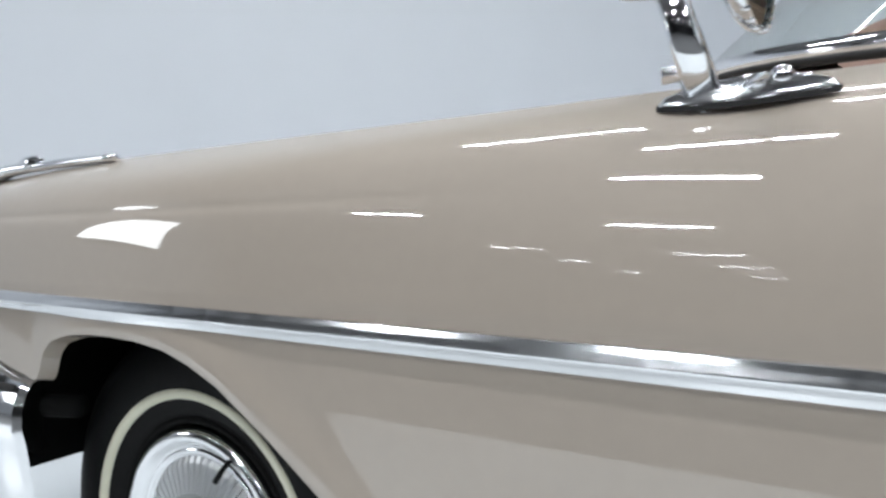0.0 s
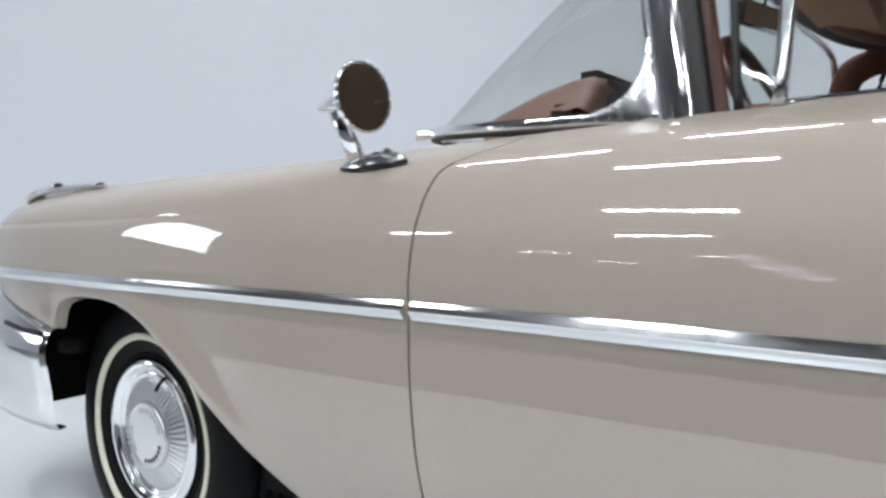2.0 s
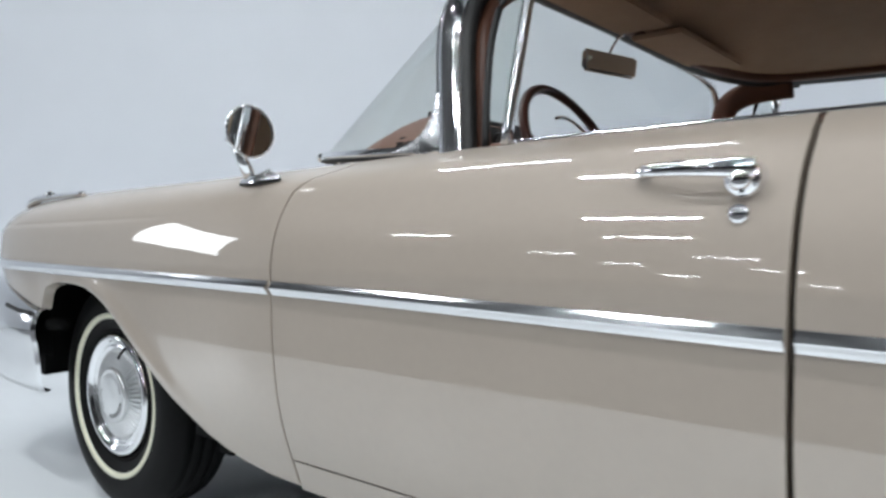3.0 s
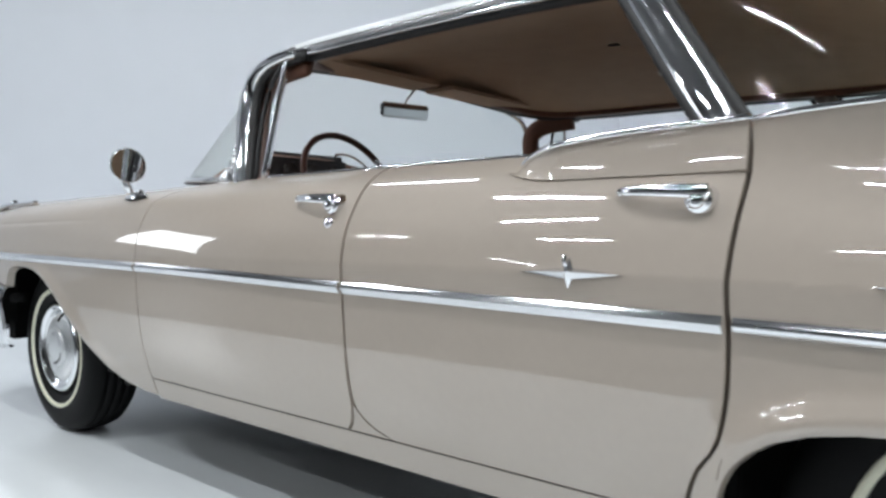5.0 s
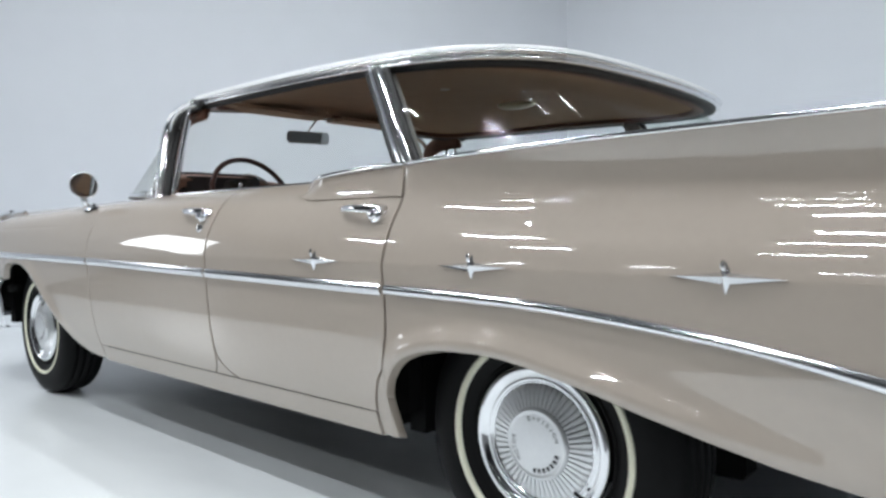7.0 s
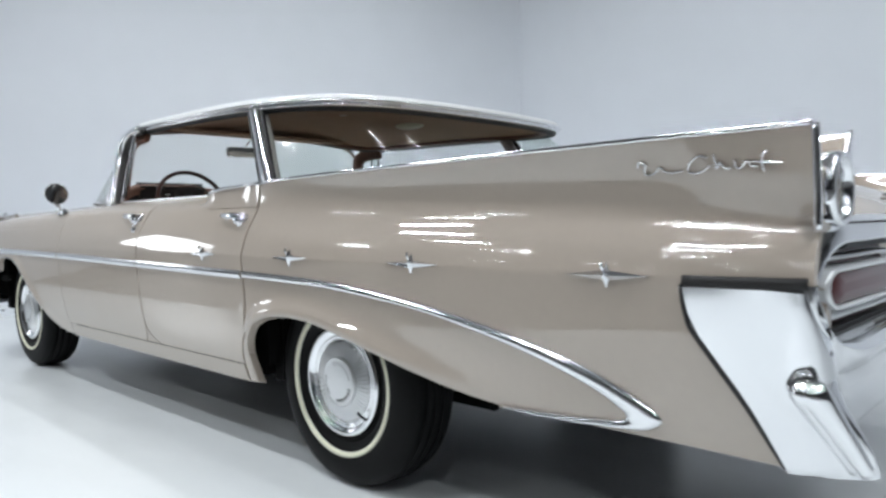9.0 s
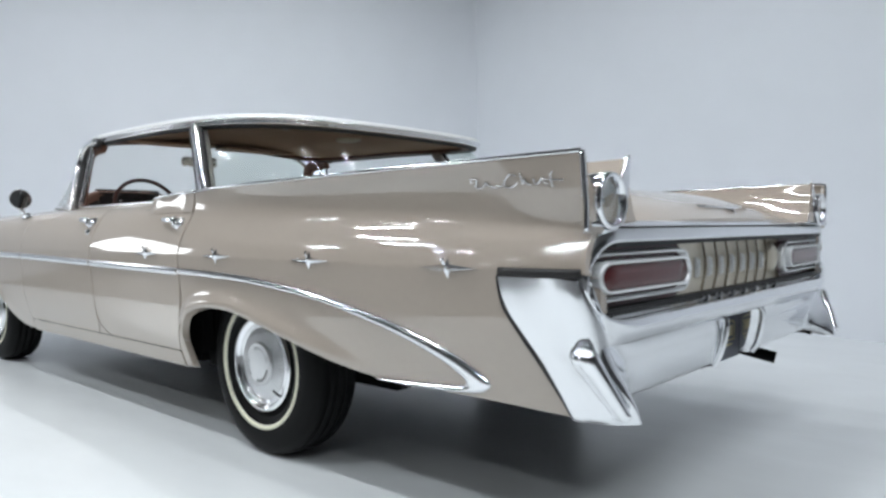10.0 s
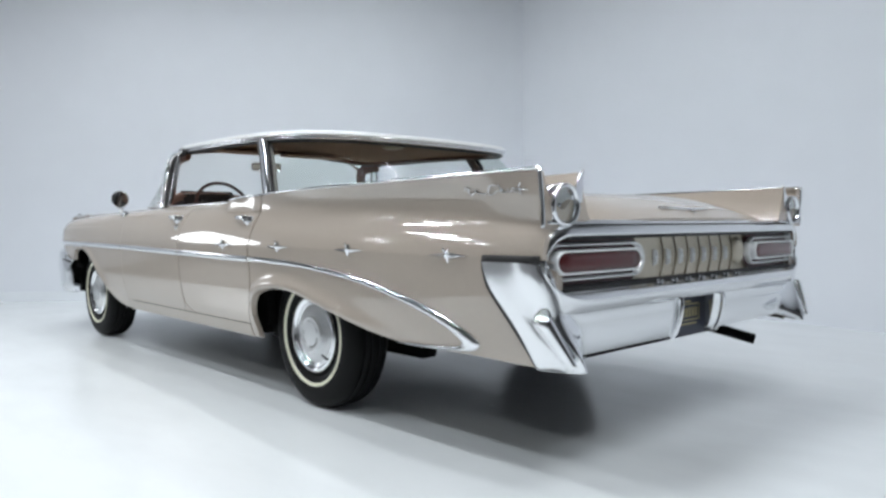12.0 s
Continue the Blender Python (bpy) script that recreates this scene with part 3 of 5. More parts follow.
SHELF = [  # half-width and height keys from the fin's top inwards
    (pchip([(1.25, 0.955), (1.6, 0.983), (2.6, 1.006), (3.05, 1.012)]), pchip([(1.25, 0.998), (1.45, 1.014), (2.4, 1.022), (3.05, 1.026)])),
    (pchip([(1.25, 0.935), (1.6, 0.955), (2.4, 0.965), (3.05, 0.965)]), pchip([(1.25, 0.998), (1.6, 1.006), (2.2, 0.99), (3.05, 0.945)])),
    (pchip([(1.25, 0.91), (2.2, 0.905), (3.05, 0.90)]), pchip([(1.25, 0.997), (1.6, 1.000), (2.2, 0.972), (3.05, 0.90)])),
    (pchip([(1.25, 0.87), (2.2, 0.85), (3.05, 0.845)]), pchip([(1.25, 0.997), (1.6, 1.000), (2.2, 0.980), (3.05, 0.95)])),
    (pchip([(1.25, 0.84), (2.2, 0.815), (3.05, 0.802)]), pchip([(1.25, 0.997), (1.6, 1.002), (2.2, 1.006), (3.05, 1.024)])),
    (pchip([(1.25, 0.81), (2.2, 0.785), (3.05, 0.782)]), pchip([(1.25, 0.997), (1.6, 0.998), (2.2, 0.975), (3.05, 0.93)])),
    (pchip([(1.25, 0.77), (2.2, 0.745), (3.05, 0.735)]), pchip([(1.25, 0.998), (1.6, 0.994), (2.2, 0.950), (2.7, 0.90), (3.05, 0.855)])),
    (pchip([(1.25, 0.65), (2.2, 0.63), (3.05, 0.62)]), pchip([(1.25, 1.0), (1.6, 1.0), (2.2, 0.980), (2.7, 0.942), (2.95, 0.893), (3.05, 0.858)])),
    (pchip([(1.25, 0.45), (3.05, 0.42)]), pchip([(1.25, 1.003), (1.6, 1.006), (2.2, 1.001), (2.7, 0.976), (2.95, 0.918), (3.05, 0.866)])),
    (pchip([(1.25, 0.0), (3.05, 0.0)]), pchip([(1.25, 1.005), (1.6, 1.010), (2.2, 1.008), (2.7, 0.985), (2.95, 0.925), (3.05, 0.870)])),
]


def shelf_point(x, v):
    v = min(max(v, 0.0), len(SHELF) - 1)
    i = min(int(v), len(SHELF) - 2)
    t = v - i
    out = []
    for k in (0, 1):
        b, c = SHELF[i][k](x), SHELF[i + 1][k](x)
        sharp = i in (4, 0) or i + 1 in (4, 0)
        a = SHELF[i - 1][k](x) if i not in (0, 4) else b - (c - b) * 0.2
        d = SHELF[i + 2][k](x) if i + 2 < len(SHELF) and i + 1 != 4 else c + (c - b) * 0.2
        if sharp and i + 1 == 4:
            d = c + (c - b)
        out.append(0.5 * (2 * b + (c - a) * t + (2 * a - 5 * b + 4 * c - d) * t * t + (3 * b - a - 3 * c + d) * t ** 3))
    return out


deck_xs = list(np.linspace(1.24, 2.4, 24)) + list(np.linspace(2.45, 3.035, 22))
fin_vs = [4 * i / 20 for i in range(21)]
inner_vs = [4 + 2.0 * i / 12 for i in range(13)]
lid_vs = [6.03 + (len(SHELF) - 7.03) * i / 12 for i in range(13)]
for name, vs in (("fin_trough", fin_vs), ("inner_fin", inner_vs)):
    rows = [[Vector((x, -shelf_point(x, v)[0], shelf_point(x, v)[1])) for v in vs] for x in deck_xs]
    both(name, *sheet(rows), TAN, car)
rows = []
for x in [x for x in deck_xs if x > 1.7]:
    half = [Vector((x, -shelf_point(x, v)[0], shelf_point(x, v)[1])) for v in lid_vs]
    rows.append(half + [Vector((p.x, -p.y, p.z)) for p in reversed(half[:-1])])
v, f = sheet(rows, lambda p: Vector((0, 0, -1)), 0.03)
mesh_object("boot_lid", v, f, TAN, car)
rows = []
for x in np.linspace(1.24, 1.72, 12):
    half = [Vector((x, -shelf_point(x, v)[0], shelf_point(x, v)[1] - 0.001)) for v in lid_vs]
    rows.append(half + [Vector((p.x, -p.y, p.z)) for p in reversed(half[:-1])])
mesh_object("rear_shelf_panel", *sheet(rows), TAN, car)

# ---- dark inner body, so that nothing shows through the seams and wheel openings ----
def inner(name, lo, hi, mat=BLACK, bevel=0.0):
    return part(name, block(lo, hi, bevel), mat, car)


inner("underbody", (-1.15, -0.88, 0.30), (1.10, 0.88, 0.35))
inner("cabin_side", (-0.62, -0.90, 0.35), (1.16, -0.855, 0.93))
inner("cabin_side", (-0.62, 0.855, 0.35), (1.16, 0.90, 0.93))
inner("door_jamb", (0.30, -0.858, 0.92), (0.37, -0.80, 0.972))
inner("door_jamb", (0.30, 0.80, 0.92), (0.37, 0.858, 0.972))
inner("firewall", (-1.10, -0.84, 0.25), (-1.05, 0.84, 0.93))
inner("engine_bay", (-2.25, -0.60, 0.24), (-1.10, 0.60, 0.86))
inner("nose_panel", (-2.38, -0.80, 0.30), (-2.30, 0.80, 0.86))
inner("rear_bulkhead", (1.10, -0.84, 0.28), (1.16, 0.84, 0.93))
inner("boot_tub", (1.16, -0.60, 0.45), (2.95, 0.60, 0.84))
# unseen black slab, added to block light and deepen the shadow under the tail
inner("boot_floor", (2.06, -0.68, 0.33), (2.80, 0.68, 0.45), BLACK, 0.03)
inner("boot_side", (2.12, -0.88, 0.56), (2.90, -0.60, 0.80))
inner("boot_side", (2.12, 0.60, 0.56), (2.90, 0.88, 0.80))
inner("wheel_well_top", (1.16, -0.92, 0.70), (2.12, -0.60, 0.74))
inner("wheel_well_top", (1.16, 0.60, 0.70), (2.12, 0.92, 0.74))
inner("wheel_well_top", (-2.30, -0.92, 0.735), (-1.05, -0.60, 0.77))
inner("wheel_well_top", (-2.30, 0.60, 0.735), (-1.05, 0.92, 0.77))
inner("inner_fender", (-2.30, -0.90, 0.42), (-1.98, -0.60, 0.76))
inner("inner_fender", (-2.30, 0.60, 0.42), (-1.98, 0.90, 0.76))
inner("cowl_side", (-1.06, -0.93, 0.34), (-0.62, -0.60, 0.90))
inner("cowl_side", (-1.06, 0.60, 0.34), (-0.62, 0.93, 0.90))
for ax in (AXLE_F, AXLE_R):
    v, f = sweep([(ax, -0.75, HUB_Z), (ax, 0.75, HUB_Z)], oval(0.045, 0.045, 12))
    mesh_object("axle", v, f, BLACK, car)
inner("chassis_rail", (-1.9, -0.50, 0.22), (1.9, -0.40, 0.30), BLACK, 0.01)
inner("chassis_rail", (-1.9, 0.40, 0.22), (1.9, 0.50, 0.30), BLACK, 0.01)


# ---- roof, posts and glass ----
EDGE_Z = pchip([(-0.45, 1.362), (-0.1, 1.356), (0.5, 1.351), (0.9, 1.340), (1.2, 1.326), (1.5, 1.311)])
roof_half = [(-0.43, 0.0), (-0.425, 0.20), (-0.40, 0.42), (-0.35, 0.60), (-0.27, 0.72), (-0.15, 0.785), (0.05, 0.808), (0.3, 0.818), (0.6, 0.82), (0.85, 0.818),
             (1.03, 0.808), (1.17, 0.785), (1.30, 0.735), (1.395, 0.655), (1.455, 0.54), (1.488, 0.38), (1.503, 0.19), (1.508, 0.0)]
roof_loop = [(x, -y) for x, y in roof_half] + [(x, y) for x, y in reversed(roof_half[1:-1])]
roof_loop = [(p.x, p.y) for p in catmull([(x, y, 0) for x, y in roof_loop], 4, closed=True)]
ROOF_C = Vector((0.5, 0.0))


ROOF_ARCH = pchip([(-0.43, 0.082), (0.0, 0.090), (0.6, 0.086), (0.95, 0.060), (1.25, 0.022), (1.51, 0.004)])


def roof_z(x, y):
    """The roof's height: its edge line, and the arch across."""
    return EDGE_Z(x) + ROOF_ARCH(x) * (1 - min(1.0, abs(y) / 0.82) ** 2)


def roof_rings(levels):
    """Rings of points: each level is (scale towards the middle, rise over the edge)."""
    rows = []
    for s, dz in levels:
        ring = [Vector((ROOF_C.x + (x - ROOF_C.x) * s, y * s, roof_z(ROOF_C.x + (x - ROOF_C.x) * s, y * s) + dz)) for x, y in roof_loop]
        rows.append(ring + [ring[0]])
    return rows


def ring_mesh(levels, flip=False):
    rows = roof_rings(levels)
    n = len(rows[0]) - 1
    verts = [p for r in rows for p in r[:-1]]
    faces = []
    for j in range(len(rows) - 1):
        for i in range(n):
            q = (j * n + i, j * n + (i + 1) % n, (j + 1) * n + (i + 1) % n, (j + 1) * n + i)
            faces.append(tuple(reversed(q)) if flip else q)
    return verts, faces


v, f = ring_mesh([(0.992, -0.004), (0.994, 0.004), (0.990, 0.012), (0.980, 0.018), (0.960, 0.021), (0.92, 0.021), (0.86, 0.020), (0.75, 0.020), (0.6, 0.020), (0.4, 0.020), (0.2, 0.020), (0.02, 0.020)])
roof = mesh_object("roof", v, f, WHITE, car, "thin flat white-painted steel roof")
v, f = ring_mesh([(0.972, -0.022), (0.986, -0.026), (0.995, -0.023), (0.997, -0.018), (0.993, -0.014), (0.988, -0.013), (0.989, -0.009), (1.000, -0.007), (1.002, -0.002), (0.998, 0.002), (0.990, 0.002)])
mesh_object("drip_rail", v, f, ALUMINIUM, roof, "bright metal drip rail")
v, f = ring_mesh([(0.93, -0.034), (0.960, -0.042), (0.974, -0.040), (0.980, -0.030), (0.976, -0.018)])
mesh_object("roof_seal", v, f, SEAL, roof, "black rubber roof seal")
v, f = ring_mesh([(0.02, -0.014), (0.3, -0.014), (0.6, -0.015), (0.8, -0.018), (0.9, -0.023), (0.945, -0.030)], True)
mesh_object("headliner", v, f, LINER, roof, "tan cloth headliner")
v, f = ring_mesh([(0.900, -0.022), (0.905, -0.036), (0.93, -0.040), (0.955, -0.032)], True)
mesh_object("header_garnish", v, f, VINYL, roof, "reddish-brown roof rail garnish")
bm = bmesh.new()
bmesh.ops.create_uvsphere(bm, u_segments=24, v_segments=10, radius=1)
for q in bm.verts:
    q.co = Vector((0.58 + q.co.x * 0.10, 0.40 + q.co.y * 0.06, roof_z(0.58, 0.40) - 0.016 + q.co.z * 0.022))
part("dome_lamp", bm, CREAM, roof, "cream oval dome lamp", True)

# windscreen posts, rear posts, vent windows
a_path = catmull([(-0.290, -0.862, 0.965), (-0.304, -0.845, 1.04), (-0.318, -0.828, 1.115), (-0.331, -0.811, 1.19), (-0.334, -0.798, 1.248), (-0.316, -0.791, 1.296), (-0.272, -0.790, 1.326), (-0.205, -0.794, 1.340), (-0.10, -0.80, 1.346)], 8)
OUT = (0, -1, 0.25)
v, f = sweep(a_path, lambda t: oval(0.027 - 0.010 * max(0.0, t - 0.6) / 0.4, 0.022, 18, 2.4), up=OUT)
posts = both("windscreen_post", v, f, CHROME, car, "polished chrome windscreen post")
bead = [Vector((p.x - 0.026 * max(0.0, 1 - 2.2 * max(0.0, i / 64 - 0.5)), p.y - 0.006, p.z + 0.012 * min(1.0, max(0.0, i / 64 - 0.5) * 3))) for i, p in enumerate(a_path)]
v, f = sweep(bead, oval(0.007, 0.009, 10), up=OUT)
for ob, s in zip(posts, (1, -1)):
    mesh_object("post_bead", [Vector((p.x, p.y * s, p.z)) for p in v], f if s > 0 else [tuple(reversed(q)) for q in f], CHROME, ob)
b_path = [Vector((p.x + 0.034, p.y + 0.006, p.z - 0.010)) for p in a_path]
v, f = sweep(b_path, oval(0.015, 0.015, 10, 2.6), up=OUT)
both("post_seal", v, f, SEAL, car)
g_path = [Vector((p.x + 0.020, p.y + 0.034, p.z - 0.022)) for p in a_path]
v, f = sweep(g_path, oval(0.042, 0.014, 14, 2.6), up=OUT)
both("post_garnish", v, f, VINYL, car, "reddish-brown inner post garnish")
vent = [(-0.166, -0.868, 0.985), (-0.157, -0.832, 1.17), (-0.143, -0.80, 1.335)]
v, f = sweep(catmull(vent, 6), oval(0.009, 0.011, 10, 2.8))
vents = both("vent_window", v, f, ALUMINIUM, car, "chrome-framed vent window")
lead = [Vector(p) for p in ((-0.215, -0.862, 0.985), (-0.224, -0.842, 1.10), (-0.228, -0.818, 1.20), (-0.205, -0.802, 1.285), (-0.150, -0.80, 1.328))]
for ob, s in zip(vents, (1, -1)):
    v, f = sweep(catmull(lead, 6), oval(0.006, 0.008, 8))
    v = [Vector((p.x, p.y * s, p.z)) for p in v]
    mesh_object("vent_frame", v, f, SEAL, ob, "dark rubber frame of the vent pane")
    lp, vp = catmull(lead, 6), [Vector(vent[0]).lerp(Vector(vent[2]), t) for t in np.linspace(0, 1, 25)]
    rows = [[Vector((q.x, q.y * s, q.z)) for q in (lp[i].lerp(vp[i], 0.0), lp[i].lerp(vp[i], 0.5), vp[i])] for i in range(25)]
    pane = mesh_object("pane", *sheet(rows), GLASS, ob)
    pane.visible_shadow = False

c_front = [(0.896, -0.80, 1.336), (0.985, -0.832, 1.20), (1.057, -0.862, 1.09), (1.122, -0.885, 0.992)]
post_path = [Vector((p[0] + 0.03, p[1] + 0.008, p[2])) for p in c_front]
v, f = sweep(catmull(post_path, 6), lambda t: oval(0.015, 0.032 - 0.006 * abs(t - 0.5), 14, 3.0), up=(1, 0, 0.4))
both("rear_post", v, f, CHROME, car, "polished chrome rear roof post")
for dx, mat, w in ((-0.038, SEAL, 0.010), (0.042, SEAL, 0.012)):
    v, f = sweep(catmull([(p.x + dx, p.y - 0.001, p.z) for p in post_path], 6), oval(0.010, w, 10, 2.6), up=(1, 0, 0.4))
    both("post_seal", v, f, mat, car)
v, f = sweep(catmull([(p.x + 0.01, p.y + 0.03, p.z - 0.004) for p in post_path], 6), oval(0.014, 0.030, 10, 2.6), up=(1, 0, 0.4))
both("post_garnish", v, f, TAUPE, car, "taupe inner post garnish")

# windscreen: wrapped round at its ends
ws_low = [(-0.30, -0.868, 0.985), (-0.50, -0.856, 0.993), (-0.67, -0.812, 1.004), (-0.80, -0.725, 1.016), (-0.90, -0.56, 1.027), (-0.96, -0.30, 1.036), (-0.98, 0.0, 1.04)]
ws_top = [(-0.338, -0.79, 1.270), (-0.338, -0.74, 1.320), (-0.36, -0.66, 1.345), (-0.395, -0.53, 1.355), (-0.42, -0.36, 1.360), (-0.432, -0.18, 1.362), (-0.435, 0.0, 1.362)]
low, top = catmull(ws_low, 6), catmull([(x, y, z + ROOF_ARCH(x) * (1 - (y / 0.82) ** 2)) for x, y, z in ws_top], 6)
low += [Vector((p.x, -p.y, p.z)) for p in reversed(low[:-1])]
top += [Vector((p.x, -p.y, p.z)) for p in reversed(top[:-1])]
rows = []
for j in range(9):
    w = j / 8
    rows.append([a.lerp(b, w) + Vector((-0.035, 0, 0.02)) * (4 * w * (1 - w)) * 0.5 for a, b in zip(low, top)])
screen = mesh_object("windscreen", *sheet(rows), SCREENGLASS, car, "wrapped panoramic windscreen")
screen.visible_shadow = False
v, f = sweep([p + Vector((-0.004, 0, 0.004)) for p in low], [(-0.007, -0.009), (0.008, -0.009), (0.009, 0.0), (0.005, 0.007), (-0.004, 0.008)])
mesh_object("windscreen_moulding", v, f, CHROME, screen, "chrome lower windscreen moulding")
v, f = sweep([p + Vector((-0.004, 0, -0.008)) for p in low], oval(0.009, 0.005, 8))
mesh_object("windscreen_seal", v, f, SEAL, screen)
v, f = sweep([p + Vector((-0.006, 0, 0.004)) for p in top], oval(0.012, 0.014, 8))
mesh_object("header_moulding", v, f, ALUMINIUM, screen)

# bright web that sweeps from the lower moulding up into each post
curve = catmull([(-0.66, -0.822, 1.006), (-0.54, -0.852, 1.000), (-0.43, -0.866, 1.000), (-0.368, -0.870, 1.018), (-0.344, -0.862, 1.055), (-0.340, -0.848, 1.10)], 4)
corner = catmull([(-0.66, -0.818, 0.998), (-0.54, -0.852, 0.990), (-0.42, -0.866, 0.984), (-0.325, -0.872, 0.982), (-0.328, -0.862, 1.04), (-0.334, -0.848, 1.10)], 4)
both("corner_web", *sheet([corner, [p.lerp(q, 0.5) + Vector((0, -0.004, 0)) for p, q in zip(corner, curve)], curve], INWARD, 0.008), STEEL, car, "bright corner web of the windscreen moulding")

# wrapped rear window under the overhang
rw_low = [(1.165, -0.884, 1.0), (1.26, -0.872, 1.004), (1.40, -0.83, 1.006), (1.55, -0.73, 1.006), (1.65, -0.56, 1.006), (1.70, -0.32, 1.006), (1.715, 0.0, 1.006)]
rw_top = [(0.965, -0.795, 1.326), (1.05, -0.785, 1.320), (1.16, -0.752, 1.314), (1.26, -0.68, 1.308), (1.33, -0.55, 1.306), (1.37, -0.32, 1.306), (1.38, 0.0, 1.306)]
low, top = catmull(rw_low, 6), catmull([(x, y, z + ROOF_ARCH(x) * (1 - (y / 0.82) ** 2)) for x, y, z in rw_top], 6)
low += [Vector((p.x, -p.y, p.z)) for p in reversed(low[:-1])]
top += [Vector((p.x, -p.y, p.z)) for p in reversed(top[:-1])]
rows = [[a.lerp(b, j / 8) + Vector((0.03, 0, 0)) * (4 * j / 8 * (1 - j / 8)) * 0.7 for a, b in zip(low, top)] for j in range(9)]
rear_glass = mesh_object("rear_window", *sheet(rows), REARGLASS, car, "wrapped rear window under the roof overhang")
rear_glass.visible_shadow = False
v, f = sweep([p + Vector((0, 0, 0.004)) for p in low], [(-0.012, -0.010), (0.012, -0.010), (0.013, 0.0), (0.004, 0.010), (-0.008, 0.010)])
mesh_object("window_moulding", v, f, CHROME, rear_glass, "chrome rear window moulding")


# ---- bright trim along the side ----
def flat_strip(xs, z_of, half, proud=0.012, n=None):
    """A crowned moulding on the skin between two stations."""
    verts, faces = [], []
    prof = [(-1.0, -0.004), (-1.0, 0.20), (-0.92, 0.36), (-0.50, 0.62), (-0.08, 0.97), (0.06, 1.0), (0.16, 0.93), (0.55, 0.56), (0.93, 0.34), (1.0, 0.20), (1.0, -0.004)]
    for x in xs:
        hw = half(x) if callable(half) else half
        for a, b in prof:
            p, nrm = skin_at(x, z_of(x) + a * hw, proud * b)
            verts.append(p)
    m = len(prof)
    for i in range(len(xs) - 1):
        for j in range(m - 1):
            faces.append((i * m + j, (i + 1) * m + j, (i + 1) * m + j + 1, i * m + j + 1))
    faces.append(tuple(range(m)))
    faces.append(tuple((len(xs) - 1) * m + j for j in range(m - 1, -1, -1)))
    return verts, faces


for a, b, name in ((-2.40, -0.6405, "fender_moulding"), (-0.625, 0.327, "door_moulding"), (0.339, 1.188, "door_moulding")):
    both(name, *flat_strip(np.linspace(a, b, 30), TRIM_Z, 0.0148), ALUMINIUM, car, "bright ribbed side moulding", False)

spear_out = [(1.205, 0.709), (1.45, 0.704), (1.71, 0.692), (2.047, 0.656), (2.266, 0.619), (2.438, 0.580), (2.574, 0.537), (2.669, 0.494), (2.722, 0.458), (2.728, 0.438), (2.70, 0.420), (2.64, 0.412), (2.513, 0.4055), (2.40, 0.4055), (2.305, 0.4095)]
spear_in = [(1.205, 0.683), (1.45, 0.6775), (1.71, 0.667), (2.047, 0.633), (2.266, 0.592), (2.437, 0.548), (2.573, 0.497), (2.625, 0.466), (2.648, 0.447), (2.645, 0.436), (2.625, 0.430), (2.59, 0.426), (2.513, 0.420), (2.41, 0.416), (2.315, 0.4125)]
so = catmull([(x, 0, z) for x, z in spear_out], 8)
si = catmull([(x, 0, z) for x, z in spear_in], 8)
verts, faces = [], []
prof = [(0.0, -0.003), (0.0, 0.004), (0.12, 0.0085), (0.3, 0.012), (0.5, 0.0132), (0.7, 0.012), (0.88, 0.0085), (1.0, 0.004), (1.0, -0.003)]
for a, b in zip(so, si):
    for w, o in prof:
        q = a.lerp(b, w)
        verts.append(skin_at(q.x, q.z, o)[0])
m = len(prof)
for i in range(len(so) - 1):
    for j in range(m - 1):
        faces.append((i * m + j, i * m + j + 1, (i + 1) * m + j + 1, (i + 1) * m + j))
both("quarter_spear", verts, faces, ALUMINIUM, car, "bright moulding that sweeps down to a pointed loop")

# belt and fin mouldings
fin_path = [Vector((x, -(pod_rows[-1][0].y * 0 + 1) * abs(y), z)) for x, y, z in
            [(p.x, p.y, p.z + 0.003) for p in pod_rows[-1]]]
v, f = sweep(fin_path, oval(0.009, 0.006, 8, 2.5))
both("belt_moulding", v, f, CHROME, car, "chrome belt moulding")
v, f = sweep([Vector((x, -SEC_H[7](x) + 0.004, SEC_Z[7](x) + 0.003)) for x in np.linspace(1.208, 3.032, 50)], oval(0.010, 0.006, 8, 2.5))
both("fin_moulding", v, f, CHROME, car, "chrome strip along the top of the fin")
v, f = sweep([Vector((x, -SEC_H[7](x) + 0.006, SEC_Z[7](x) + 0.003)) for x in np.linspace(-0.16, 0.74, 30)], oval(0.010, 0.005, 8, 2.5))
both("belt_moulding", v, f, CHROME, car)
v, f = sweep([Vector((x, -SEC_H[7](x) + 0.03, SEC_Z[7](x) - 0.004)) for x in np.linspace(-0.20, 1.2, 30)], oval(0.03, 0.012, 8, 3))
both("door_top", v, f, DASHPAD, car, "brown padded door top")


